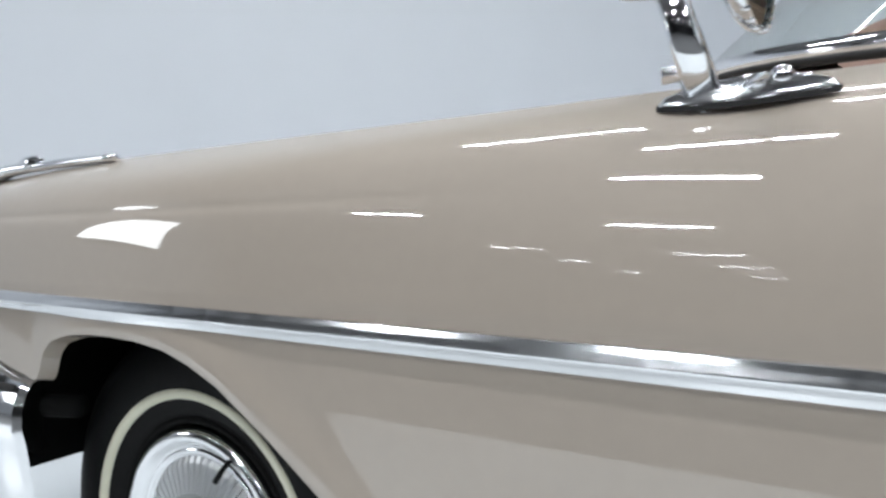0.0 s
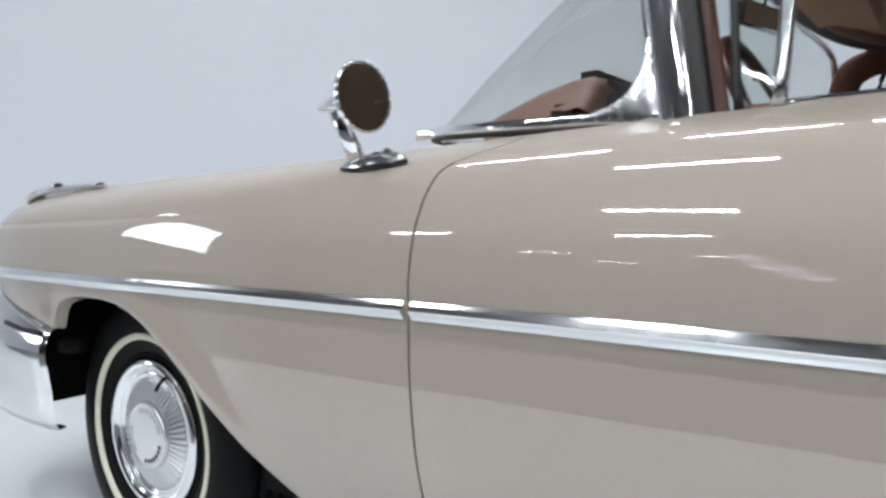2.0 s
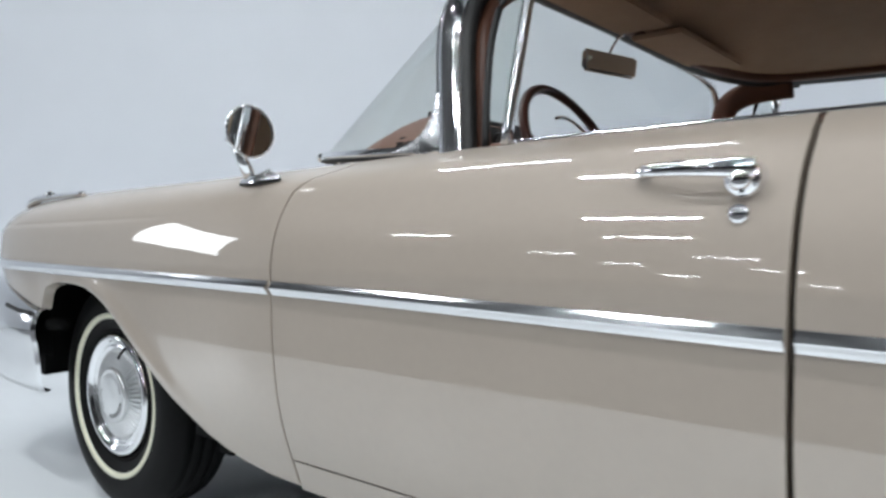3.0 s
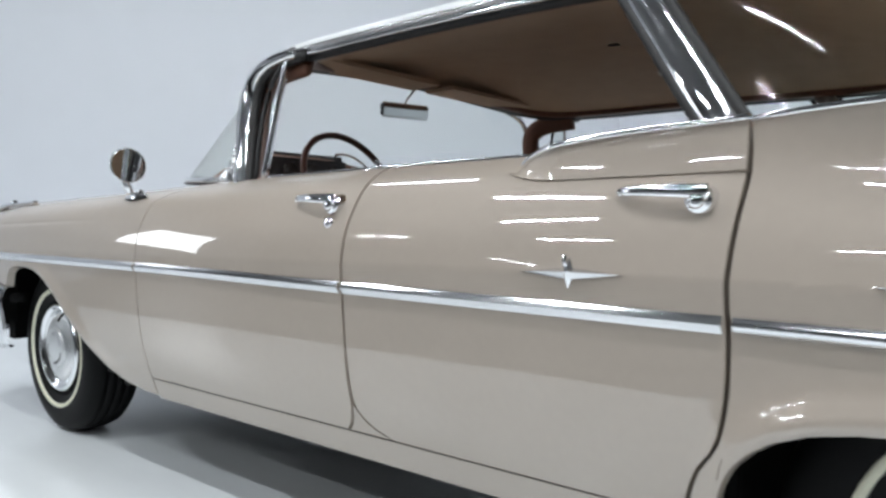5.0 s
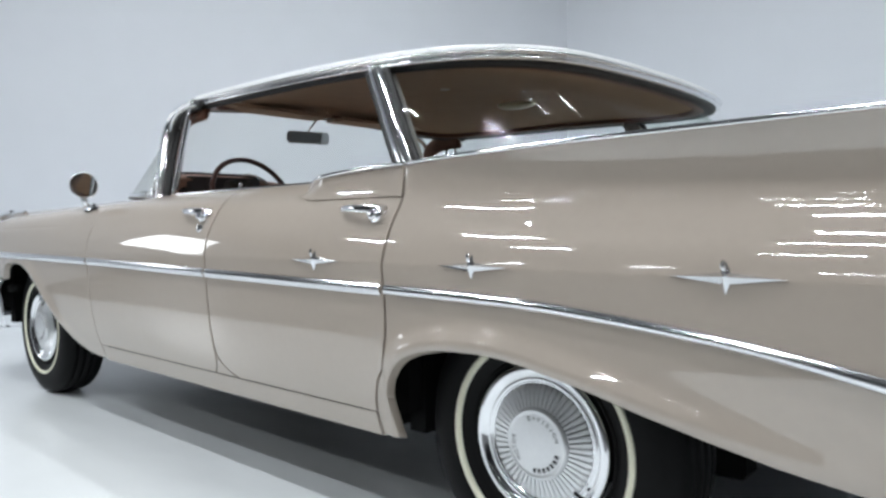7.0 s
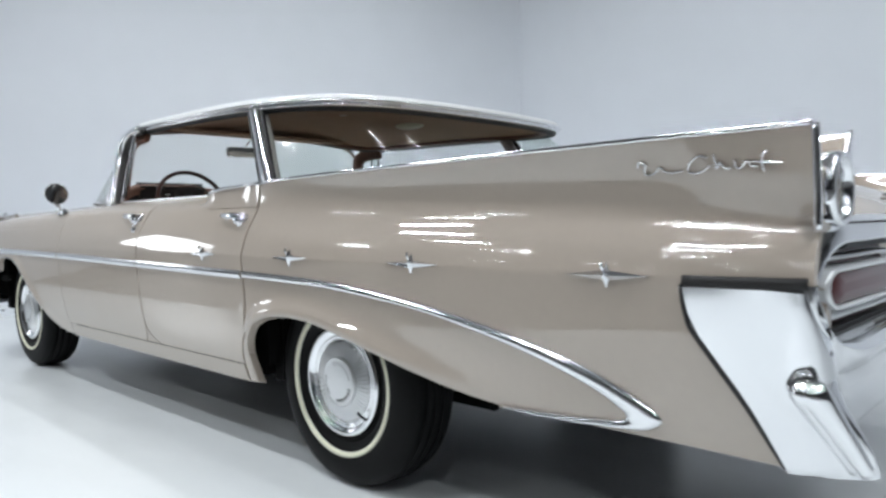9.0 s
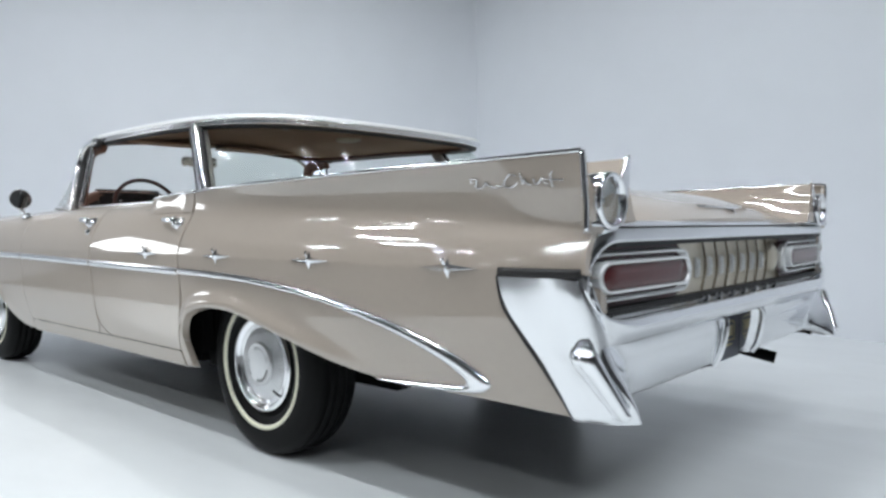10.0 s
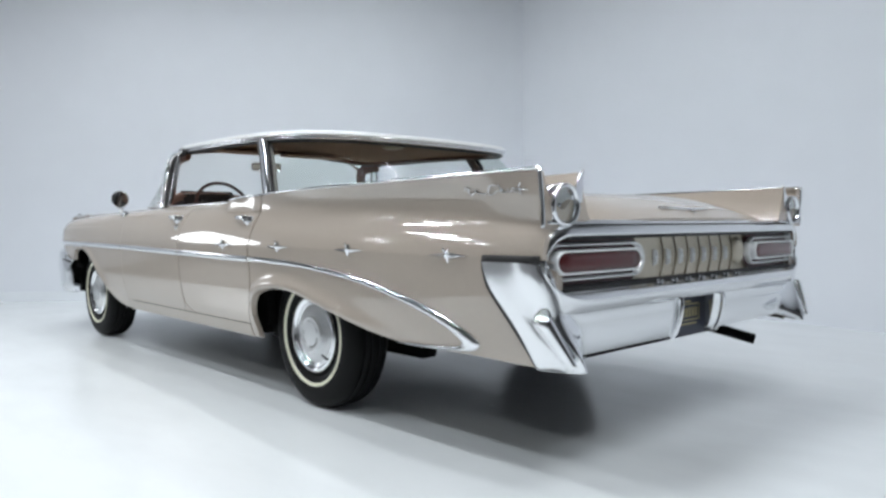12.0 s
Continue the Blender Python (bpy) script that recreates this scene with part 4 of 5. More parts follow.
# ---- stars, handles, locks ----
def star(x, z, length, tall):
    """A four-pointed faceted chrome star with a small pin, set on the skin."""
    c, n = skin_at(x, z, 0.0)
    ux = Vector((1, 0, 0)) - n * n.x
    ux.normalize()
    uz = n.cross(ux)
    if uz.z < 0:
        uz = -uz
    bm = bmesh.new()
    peak = bm.verts.new(c + n * 0.017)
    tips = [(length / 2, 0), (0.0075, 0.0095), (0, tall / 2), (-0.0075, 0.0095), (-length / 2, 0), (-0.0075, -0.0095), (0, -tall / 2), (0.0075, -0.0095)]
    k = len(tips)
    ring = [bm.verts.new(skin_at(x + a, z + b * uz.z, 0.0045)[0]) for a, b in tips]
    for i in range(k):
        bm.faces.new((ring[i], ring[(i + 1) % k], peak))
    base_ring = [bm.verts.new(q.co - n * 0.007) for q in ring]
    for i in range(k):
        bm.faces.new((ring[(i + 1) % k], ring[i], base_ring[i], base_ring[(i + 1) % k]))
    bmesh.ops.recalc_face_normals(bm, faces=bm.faces[:])
    ob = part("star_emblem", bm, CHROME, car, "four-pointed chrome star")
    pin_path = [c + n * 0.006 + uz * 0.004, c + n * 0.020 + uz * (tall * 0.36), c + n * 0.018 + uz * (tall * 0.5)]
    v, f = sweep(pin_path, lambda t: oval(0.0045 - 0.001 * t, 0.0045, 8), up=(1, 0, 0))
    mesh_object("pin", v, f, CHROME, ob)
    return ob


for sx, sz in ((0.925, 0.762), (1.488, 0.760), (2.049, 0.757), (2.635, 0.751)):
    ob = star(sx, sz, 0.200, 0.056)
    far = ob.copy()
    scene.collection.objects.link(far)
    far.scale = (1, -1, 1)
    for ch in ob.children:
        cc = ch.copy()
        scene.collection.objects.link(cc)
        cc.parent = far


def handle(x0, x1, z0, z1, lock):
    """A chrome pull with a push-button boss at its rear end."""
    p0, n = skin_at(x0, z0, 0.0)
    p1, _ = skin_at(x1, z1, 0.0)
    n = Vector((0, -1, 0.12)).normalized()
    path = catmull([p0 + n * 0.004, p0 + n * 0.022 + (p1 - p0) * 0.06, p0.lerp(p1, 0.4) + n * 0.034, p0.lerp(p1, 0.75) + n * 0.034, p1 + n * 0.028 + (p0 - p1) * 0.06], 6)
    v, f = sweep(path, lambda t: oval(0.005 + 0.003 * t, 0.008 + 0.006 * t, 10), up=(0, 0, 1))
    pair = both("door_handle", v, f, CHROME, car, "chrome pull handle with push button")
    at = p0.lerp(p1, 0.84) + Vector((0, 0, -0.010))
    v, f = lathe([(0.0, -0.040), (0.010, -0.040), (0.013, -0.036), (0.013, -0.030), (0.019, -0.030), (0.023, -0.024), (0.024, -0.008), (0.026, 0.0), (0.026, 0.012)], 24, "y", at)
    f = [tuple(reversed(q)) for q in f]
    w, g = lathe([(0.0, -0.020), (0.006, -0.018), (0.010, -0.008), (0.011, 0.012)], 18, "y", p0 + n * 0.004)
    for ob, s in zip(pair, (1, -1)):
        mesh_object("push_button", [Vector((q.x, q.y * s, q.z)) for q in v], f, CHROME, ob)
        mesh_object("pivot", [Vector((q.x, q.y * s, q.z)) for q in w], g, CHROME, ob)
    if lock:
        pl, _ = skin_at(x1 - 0.028, z1 - 0.052, 0.0)
        v, f = lathe([(0.0, -0.010), (0.008, -0.010), (0.013, -0.006), (0.014, 0.004)], 20, "y", pl)
        both("door_lock", v, f, CHROME, car, "round chrome key lock")


handle(0.135, 0.297, 0.912, 0.906, True)
handle(1.005, 1.168, 0.900, 0.893, False)


# ---- wheels ----
def letter_mesh(ch, size):
    """The outline of one character as plain vertices and faces, centred on its width."""
    cu = bpy.data.curves.new("letter", "FONT")
    cu.body, cu.size, cu.resolution_u = ch, size, 3
    ob = bpy.data.objects.new("letter", cu)
    me = ob.to_mesh()
    vs = [Vector(q.co) for q in me.vertices]
    fs = [tuple(q.vertices) for q in me.polygons]
    ob.to_mesh_clear()
    bpy.data.objects.remove(ob)
    bpy.data.curves.remove(cu)
    mid = (min(q.x for q in vs) + max(q.x for q in vs)) / 2
    return [Vector((q.x - mid, q.y, 0)) for q in vs], fs


LETTERS = {}


def cap_letters(word, middle, radius, offset, s, parent):
    """Letters set in a ring, reading clockwise from outside; an empty word becomes bars."""
    verts, faces = [], []
    for i in range(len(word) or 7):
        a = math.radians(middle) + s * (i - ((len(word) or 7) - 1) / 2) * math.radians(12.5)
        ca, sa = math.cos(a), math.sin(a)
        if word:
            if word[i] not in LETTERS:
                LETTERS[word[i]] = letter_mesh(word[i], 0.0150)
            vs, fs = LETTERS[word[i]]
        else:
            vs, fs = [Vector((-0.0036, 0, 0)), Vector((0.0036, 0, 0)), Vector((0.0036, 0.0105, 0)), Vector((-0.0036, 0.0105, 0))], [(0, 1, 2, 3)]
        k = len(verts)
        # seen from outside the letter's right is tangent, its up points away from the hub
        tx, tz = (sa, -ca) if s < 0 else (-sa, ca)
        for q in vs:
            rr = radius + q.y
            verts.append(Vector((rr * ca + q.x * tx, offset, rr * sa + q.x * tz)))
        faces += [tuple(i0 + k for i0 in t) for t in fs]
    mesh_object("cap_lettering", verts, faces, SEAL, parent, "dark letters round the cap" if word else "dark bars round the cap", False)


def wheel(x, s):
    """A wheel at station x; s is -1 on the near side and 1 on the far one. Offsets run outwards."""
    c = (x, s * (HUB_Y - 0.0), HUB_Z)
    w = new("wheel")
    w.parent = car
    w.location = c
    tagged(w, "whitewall tyre on a wheel with a finned chrome cover")

    def turned(name, prof, mat, parent, n=64, label="", smooth=True, k=1.0):
        v, f = lathe([(r * k, o * s) for r, o in prof], n)
        if s > 0:
            f = [tuple(reversed(q)) for q in f]
        return mesh_object(name, v, f, mat, parent, label, smooth)

    tyre = turned("tyre", [(0.196, -0.175), (0.23, -0.19), (0.29, -0.192), (0.328, -0.182), (0.343, -0.165), (0.349, -0.14), (0.350, -0.13), (0.344, -0.128), (0.344, -0.120), (0.350, -0.118),
                           (0.351, -0.092), (0.345, -0.090), (0.345, -0.082), (0.351, -0.080), (0.350, -0.055), (0.344, -0.053), (0.344, -0.046), (0.349, -0.044),
                           (0.345, -0.022), (0.334, -0.004), (0.318, 0.006), (0.29, 0.014), (0.262, 0.0165), (0.235, 0.012), (0.212, 0.004), (0.192, -0.004), (0.180, -0.03)], RUBBER, w, 72, "black tyre")
    turned("whitewall", [(0.2290, 0.009), (0.2300, 0.0140), (0.2375, 0.0165), (0.2450, 0.0172), (0.2460, 0.013)], CREAM, w, 72, "thin cream whitewall band")
    turned("rim", [(0.205, -0.06), (0.212, -0.006), (0.207, 0.002), (0.200, 0.001), (0.196, -0.010), (0.194, -0.04)], BLACK, w, 64, "black steel rim edge", k=0.95)
    cap = turned("wheel_cover", [(0.194, -0.012), (0.1955, -0.002), (0.193, 0.007), (0.186, 0.011), (0.176, 0.010), (0.167, 0.003), (0.161, -0.003), (0.159, 0.000), (0.155, 0.000), (0.153, -0.004), (0.150, -0.002), (0.147, -0.003), (0.143, -0.010)],
                 CHROME, w, 72, "dished chrome wheel cover", k=0.933)
    turned("blade_backing", [(0.140, -0.012), (0.112, -0.013), (0.086, -0.010), (0.078, -0.006)], DARKSTEEL, w, 48, "dark recess behind the blades", k=0.933)
    # radial blades between the dish and the centre
    verts, faces = [], []
    for r, o in ((0.146, -0.005), (0.136, 0.000), (0.112, 0.004), (0.088, 0.009)):
        half = 0.0066 if r > 0.14 else 0.0072 * r / 0.136
        for d, dp in ((-half, -0.006), (-half * 0.6, 0.0), (half * 0.6, 0.0), (half, -0.006)):
            verts.append(Vector((r * 0.933, (o + dp) * s, d * 0.933)))
    for j in range(3):
        for m in range(3):
            q = (j * 4 + m, j * 4 + m + 1, j * 4 + m + 5, j * 4 + m + 4)
            faces.append(q if s > 0 else tuple(reversed(q)))
    blade = mesh_object("blade", verts, faces, CAPMETAL, w, "", False)
    for i in range(1, 54):
        more = new("blade", blade.data)
        more.parent = w
        more.rotation_euler = (0, 2 * math.pi * i / 54, 0)
    turned("hub_cap", [(0.089, 0.002), (0.090, 0.012), (0.087, 0.018), (0.083, 0.021), (0.080, 0.0185), (0.076, 0.0185), (0.03, 0.0195), (0.0, 0.0200)], CAPMETAL, w, 48, "satin round centre cap", k=0.92)
    # worn words round the cap; the first is too worn to read
    for word, mid in (("", 305), ("MOTOR", 195), ("DIVISION", 62)):
        cap_letters(word, mid, 0.0550, 0.0202 * s, s, w)
    va = math.radians(-38 if x > 0 else 62)
    ca, sa = math.cos(va), math.sin(va)
    v, f = sweep([(0.168 * ca, 0.012 * s, 0.168 * sa), (0.150 * ca, 0.022 * s, 0.150 * sa), (0.134 * ca, 0.026 * s, 0.134 * sa)], oval(0.0042, 0.0042, 8), up=(0, 1, 0))
    mesh_object("valve_stem", v, f, RUBBER, w)
    turned("brake_drum", [(0.14, -0.05), (0.15, -0.09), (0.15, -0.15), (0.0, -0.16)], BLACK, w, 32)
    return w


for ax in (AXLE_F, AXLE_R):
    for s in (-1, 1):
        wheel(ax, s)

# ---- fender mirror and ornaments ----
mirror = new("wing_mirror")
mirror.parent = car
tagged(mirror, "round chrome wing mirror on a triangular foot")
foot = [(-0.840, -0.953), (-0.770, -0.964), (-0.700, -0.954), (-0.688, -0.946), (-0.745, -0.930), (-0.828, -0.940)]
zf = lambda x: 0.951 + 0.02 * (x + 0.842)
rows = []
for s, dz in ((0.90, -0.006), (0.90, -0.003), (0.84, 0.002), (0.62, 0.008), (0.30, 0.012), (0.02, 0.013)):
    cx, cy = -0.765, -0.948
    ring = catmull([(cx + (x - cx) * s, cy + (y - cy) * s, zf(x) + dz + 0.4 * (cy + (y - cy) * s + 0.948)) for x, y in foot], 5, closed=True)
    rows.append(ring + [ring[0]])
mesh_object("mirror_foot", *sheet(rows), ALUMINIUM, mirror)
cx, cy = -0.765, -0.948
gasket = [[Vector((cx + (q.x - cx) * 1.03, cy + (q.y - cy) * 1.08, q.z - dz)) for q in rows[1]] for dz in (0.006, 0.001)]
mesh_object("foot_gasket", *sheet(gasket), SEAL, mirror)
v, f = sweep([(-0.798, -0.950, 0.955), (-0.808, -0.962, 0.995), (-0.818, -0.979, 1.036)], lambda t: oval(0.009, 0.016 - 0.003 * t, 12, 3), up=(1, 0, 0.3))
mesh_object("stalk", v, f, CHROME, mirror)
HEAD = Vector((-0.757, -0.980, 1.051))
hx = Vector((0.985, -0.10, 0.05)).normalized()
q = hx.to_track_quat("X", "Z").to_matrix().to_4x4()
place = Matrix.Translation(HEAD) @ q


def placed(v):
    return [place @ p for p in v]


v, f = lathe([(0.0, -0.115), (0.006, -0.105), (0.013, -0.07), (0.0165, -0.045), (0.016, -0.034), (0.020, -0.032), (0.020, -0.022), (0.028, -0.020), (0.046, -0.012), (0.056, -0.003), (0.058, 0.004), (0.056, 0.008), (0.053, 0.007)], 40, "x")
mesh_object("mirror_shell", placed(v), f, CHROME, mirror)
v, f = lathe([(0.0, 0.0045), (0.03, 0.0045), (0.0535, 0.0045)], 40, "x")
mesh_object("mirror_glass", placed(v), [tuple(reversed(t)) for t in f], MIRROR, mirror, "round mirror glass")
verts, faces = [], []
for i in range(26):
    a = 2 * math.pi * i / 26
    v, f = lathe([(0.0, 0.004), (0.0025, 0.003), (0.003, 0.0), (0.0025, -0.003), (0.0, -0.004)], 6, "x", (0.005, 0.0565 * math.cos(a), 0.0565 * math.sin(a)))
    k = len(verts)
    verts += placed(v)
    faces += [tuple(i0 + k for i0 in t) for t in f]
mesh_object("beaded_rim", verts, faces, CHROME, mirror, "beaded chrome rim")
bm = bmesh.new()
bmesh.ops.create_uvsphere(bm, u_segments=12, v_segments=8, radius=0.010)
bmesh.ops.translate(bm, verts=bm.verts[:], vec=(-0.735, -0.947, 0.962))
part("foot_screw", bm, CHROME, mirror, "", True)

v, f = sweep(catmull([(-2.14, -0.905, 0.928), (-2.08, -0.905, 0.944), (-2.0, -0.905, 0.952), (-1.85, -0.905, 0.955), (-1.72, -0.905, 0.956)], 6),
             lambda t: oval(0.010 + 0.012 * math.sin(math.pi * min(1, t * 1.6)) * (1 - t), 0.004 + 0.008 * (1 - abs(t - 0.25)), 10))
orn = both("fender_ornament", v, f, CHROME, car, "slim chrome spear on the fender")
bm = bmesh.new()
bmesh.ops.create_uvsphere(bm, u_segments=16, v_segments=10, radius=1)
for q0 in bm.verts:
    q0.co = Vector((-1.965 + q0.co.x * 0.035, -0.905 + q0.co.y * 0.014, 0.960 + q0.co.z * 0.014))
part("ornament_bullet", bm, CHROME, orn[0], "", True)
for s in (-1, 1):
    v, f = sweep(catmull([(-0.850, s * 0.634, 1.018), (-0.885, s * 0.640, 1.030), (-0.914, s * 0.645, 1.030)], 6), lambda t: oval(0.008 + 0.004 * t, 0.008 + 0.003 * t, 10), up=(0, 1, 0.1))
    mesh_object("wiper_pivot", v, f, CHROME, car, "small chrome wiper pivot on the cowl")

# ---- front bumper and nose, seen from the side and behind ----
fb = [(-1.862, -0.985), (-1.95, -0.99), (-2.1, -0.985), (-2.3, -0.955), (-2.44, -0.88), (-2.52, -0.72), (-2.56, -0.45), (-2.57, 0.0)]
path = catmull([(x, y, 0) for x, y in fb], 6)
path += [Vector((p.x, -p.y, 0)) for p in reversed(path[:-1])]
rows = []
zs = [(0.335, -0.02), (0.33, 0.0), (0.36, 0.012), (0.43, 0.016), (0.49, 0.024), (0.515, 0.03), (0.545, 0.028), (0.572, 0.020), (0.590, 0.008), (0.597, -0.02)]
for z, o in zs:
    row = []
    for i, p in enumerate(path):
        d = path[min(i + 1, len(path) - 1)] - path[max(i - 1, 0)]
        n = Vector((d.y, -d.x, 0)).normalized() * -1
        if n.dot(p - Vector((0, 0, 0))) < 0:
            n = -n
        lift = 0.085 * min(1.0, max(0.0, (-1.9 - p.x) / 0.4)) * max(0.0, (z - 0.49) / 0.107)
        row.append(Vector((p.x, p.y, z + lift)) + n * o)
    rows.append(row)
fbump = mesh_object("front_bumper", *sheet(rows, lambda p: Vector((0.6, 0.5 if p.y < 0 else -0.5, 0)), 0.02), BUMPER, car, "heavy chrome front bumper wrapped round the corner")
for s in (-1, 1):
    v, f = lathe([(0.0, -0.012), (0.008, -0.012), (0.014, -0.004), (0.015, 0.004)], 16, "y", (-1.90, s * 1.0, 0.545))
    mesh_object("bumper_bolt", v, f, CHROME, fbump)
    v, f = sweep([(-1.86, s * 0.955, 0.545), (-1.80, s * 0.93, 0.545)], oval(0.02, 0.02, 10))
    mesh_object("bumper_bracket", v, f, BLACK, fbump)
for s in (-1, 1):
    v, f = sweep(catmull([(-1.868, s * 1.004, 0.583), (-1.94, s * 1.012, 0.586), (-2.06, s * 1.008, 0.598)], 5), oval(0.006, 0.0075, 8))
    mesh_object("bumper_slot", v, f, SEAL, fbump)
# grille and lamps close the nose
part("grille", block((-2.50, -0.80, 0.56), (-2.40, 0.80, 0.86), 0.02), STEEL, car, "horizontal split grille")
for s in (-1, 1):
    for yy in (0.50, 0.70):
        v, f = lathe([(0.0, -0.045), (0.05, -0.035), (0.072, -0.01), (0.085, -0.012), (0.09, 0.0), (0.085, 0.04)], 28, "x", (-2.50, s * yy, 0.75))
        mesh_object("headlamp", v, f, CHROME, car)

# ---- tail: fin ends, lamps, light band, bumper ----
for s in (-1, 1):
    rows = []
    for k in range(21):
        p = shelf_point(3.034, 4 * k / 20)
        rows.append(p)
    top = [Vector((3.036, s * h, z)) for h, z in rows] + [Vector((3.036, s * shelf_point(3.034, 4 + 2 * k / 10)[0], shelf_point(3.034, 4 + 2 * k / 10)[1])) for k in range(1, 11)]
    low = [Vector((3.036, p.y, 0.84)) for p in top]
    mesh_object("fin_end", *sheet([low, top]), TAN, car)
    edge = []
    for h, z in ((1.000, 0.845), (1.000, 0.90), (1.006, 0.96), (1.014, 1.028)):
        edge.append((3.037, s * h, z))
    v, f = sweep(catmull(edge, 6), oval(0.007, 0.008, 8), up=(0, 1, 0))
    mesh_object("fin_edge", v, f, ALUMINIUM, car, "bright strip down the fin's rear edge")
    edge = [(3.037, s * h, z) for h, z in ((0.802, 1.026), (0.83, 0.975), (0.855, 0.94))]
    v, f = sweep(catmull(edge, 6), oval(0.006, 0.006, 8), up=(0, 1, 0))
    mesh_object("fin_edge", v, f, ALUMINIUM, car)
    tri = [(s * 0.796, 1.032), (s * 0.868, 0.935), (s * 0.805, 0.925)]
    vs = [Vector((x, y, z)) for x in (3.036, 3.042) for y, z in tri]
    mesh_object("fin_facet", vs, [(2, 1, 0), (3, 4, 5), (0, 1, 4, 3), (1, 2, 5, 4), (2, 0, 3, 5)], ALUMINIUM, car, "bright rear facet of the inner fin", False)
    lamp = new("tail_lamp_round")
    lamp.parent = car
    lamp.location = (2.996, s * 0.898, 0.916)
    tagged(lamp, "round chrome-ringed reversing lamp between the twin fins")
    v, f = lathe([(0.040, -0.09), (0.055, -0.06), (0.064, -0.03), (0.068, 0.0), (0.070, 0.03), (0.070, 0.050), (0.067, 0.058), (0.061, 0.059), (0.056, 0.054), (0.053, 0.034), (0.052, 0.014)], 40, "x")
    mesh_object("lamp_ring", v, [tuple(reversed(t)) for t in f], CHROME, lamp)
    v, f = lathe([(0.0, 0.004), (0.012, 0.005), (0.030, 0.012), (0.046, 0.026), (0.054, 0.036)], 28, "x")
    mesh_object("reflector", v, f, LAMPWHITE, lamp, "", False)
    v, f = lathe([(0.0, 0.050), (0.02, 0.049), (0.040, 0.046), (0.055, 0.040)], 32, "x")
    ob = mesh_object("lens", v, f, LAMPGLASS, lamp)
    v, f = lathe([(0.010, 0.005), (0.011, 0.024), (0.008, 0.030), (0.0, 0.031)], 20, "x")
    mesh_object("lamp_boss", v, f, CHROME, lamp)


def racetrack(hw, hh, yc, zc, n=14, power=1.0):
    """A stadium outline in y and z."""
    r = hh
    out = []
    for i in range(n + 1):
        a = -math.pi / 2 + math.pi * i / n
        out.append((yc + hw - r + r * math.cos(a), zc + r * math.sin(a)))
    for i in range(n + 1):
        a = math.pi / 2 + math.pi * i / n
        out.append((yc - hw + r + r * math.cos(a), zc + r * math.sin(a)))
    return out


def ring_loft(levels, cap=False, turn=False):
    """Rings in planes x = const: each level is (x, outline)."""
    verts, faces = [], []
    n = len(levels[0][1])
    for x, o in levels:
        for y, z in o:
            verts.append(Vector((x(y) if callable(x) else x, y, z)))
    for j in range(len(levels) - 1):
        for i in range(n):
            q = (j * n + i, j * n + (i + 1) % n, (j + 1) * n + (i + 1) % n, (j + 1) * n + i)
            faces.append(tuple(reversed(q)) if turn else q)
    if cap:
        faces.append(tuple((len(levels) - 1) * n + i for i in range(n)))
    return verts, faces


ZC, HH = 0.752, 0.112
LAMP_Z = ZC - 0.020
bend = lambda x0: (lambda y: x0 - 0.05 * max(0.0, (abs(y) - 0.80) / 0.2) ** 2)
band = ring_loft([(bend(2.99), racetrack(0.972, HH - 0.008, 0, ZC)), (bend(3.030), racetrack(0.986, HH, 0, ZC)), (bend(3.046), racetrack(0.990, HH - 0.003, 0, ZC)),
                  (bend(3.060), racetrack(0.986, 0.108, 0, 0.736)), (bend(3.067), racetrack(0.978, 0.101, 0, 0.726)), (bend(3.066), racetrack(0.972, 0.097, 0, 0.722)), (bend(3.056), racetrack(0.969, 0.095, 0, 0.721)),
                  (bend(2.975), racetrack(0.968, 0.094, 0, 0.721))])
tail = mesh_object("tail_band", *band, BUMPER, car, "bright racetrack-shaped frame across the tail")
v, f = ring_loft([(bend(3.008), racetrack(0.980, 0.102, 0, 0.724)), (bend(3.005), racetrack(0.5, 0.01, 0, 0.724))], cap=True)
mesh_object("recess", v, f, GOLD, tail, "champagne-coloured ribbed tail panel")
part("lower_ledge", block((2.975, -0.90, 0.618), (3.036, 0.90, 0.655), 0.006), SEAL, tail, "black ledge under the lamps")
part("upper_ledge", block((2.975, -0.88, 0.806), (3.052, 0.88, 0.818), 0.004), SEAL, tail)
# plain bright blocks where the panel carries relief characters
for k in range(7):
    yk = -0.30 + k * 0.095
    for d0, d1, z0, z1 in ((-0.018, -0.011, -0.040, 0.022), (-0.002, 0.005, -0.036, 0.018), (-0.018, 0.012, -0.014, -0.004)):
        part("relief_bar", block((3.004, yk + d0, ZC - 0.014 + z0), (3.016, yk + d1, ZC - 0.014 + z1), 0.002), RIMSILVER, tail, "raised bright bar")
    v, f = sweep(catmull([(3.007, yk + 0.034, 0.656), (3.010, yk + 0.046, 0.70), (3.011, yk + 0.050, 0.735), (3.010, yk + 0.046, 0.77), (3.007, yk + 0.036, 0.812)], 5), oval(0.0016, 0.004, 8), up=(1, 0, 0))
    mesh_object("relief_rib", v, f, DARKGOLD, tail, "thin dark curved rib")
v, f = lathe([(0.0, 0.022), (0.03, 0.020), (0.05, 0.012), (0.060, 0.0), (0.062, -0.01)], 32, "x", (3.006, 0.375, 0.736))
mesh_object("panel_boss", v, f, GOLD, tail, "round champagne boss on the tail panel")
for k in range(7):
    yk = -0.33 + k * 0.105
    for d in (0.0, 0.022):
        part("ledge_stud", block((3.030 + d * 0.3, yk - 0.020 + d * 0.9, 0.634), (3.048 + d * 0.3, yk - 0.006 + d * 0.9, 0.650), 0.004), CHROME, tail, "small chrome block on the ledge")
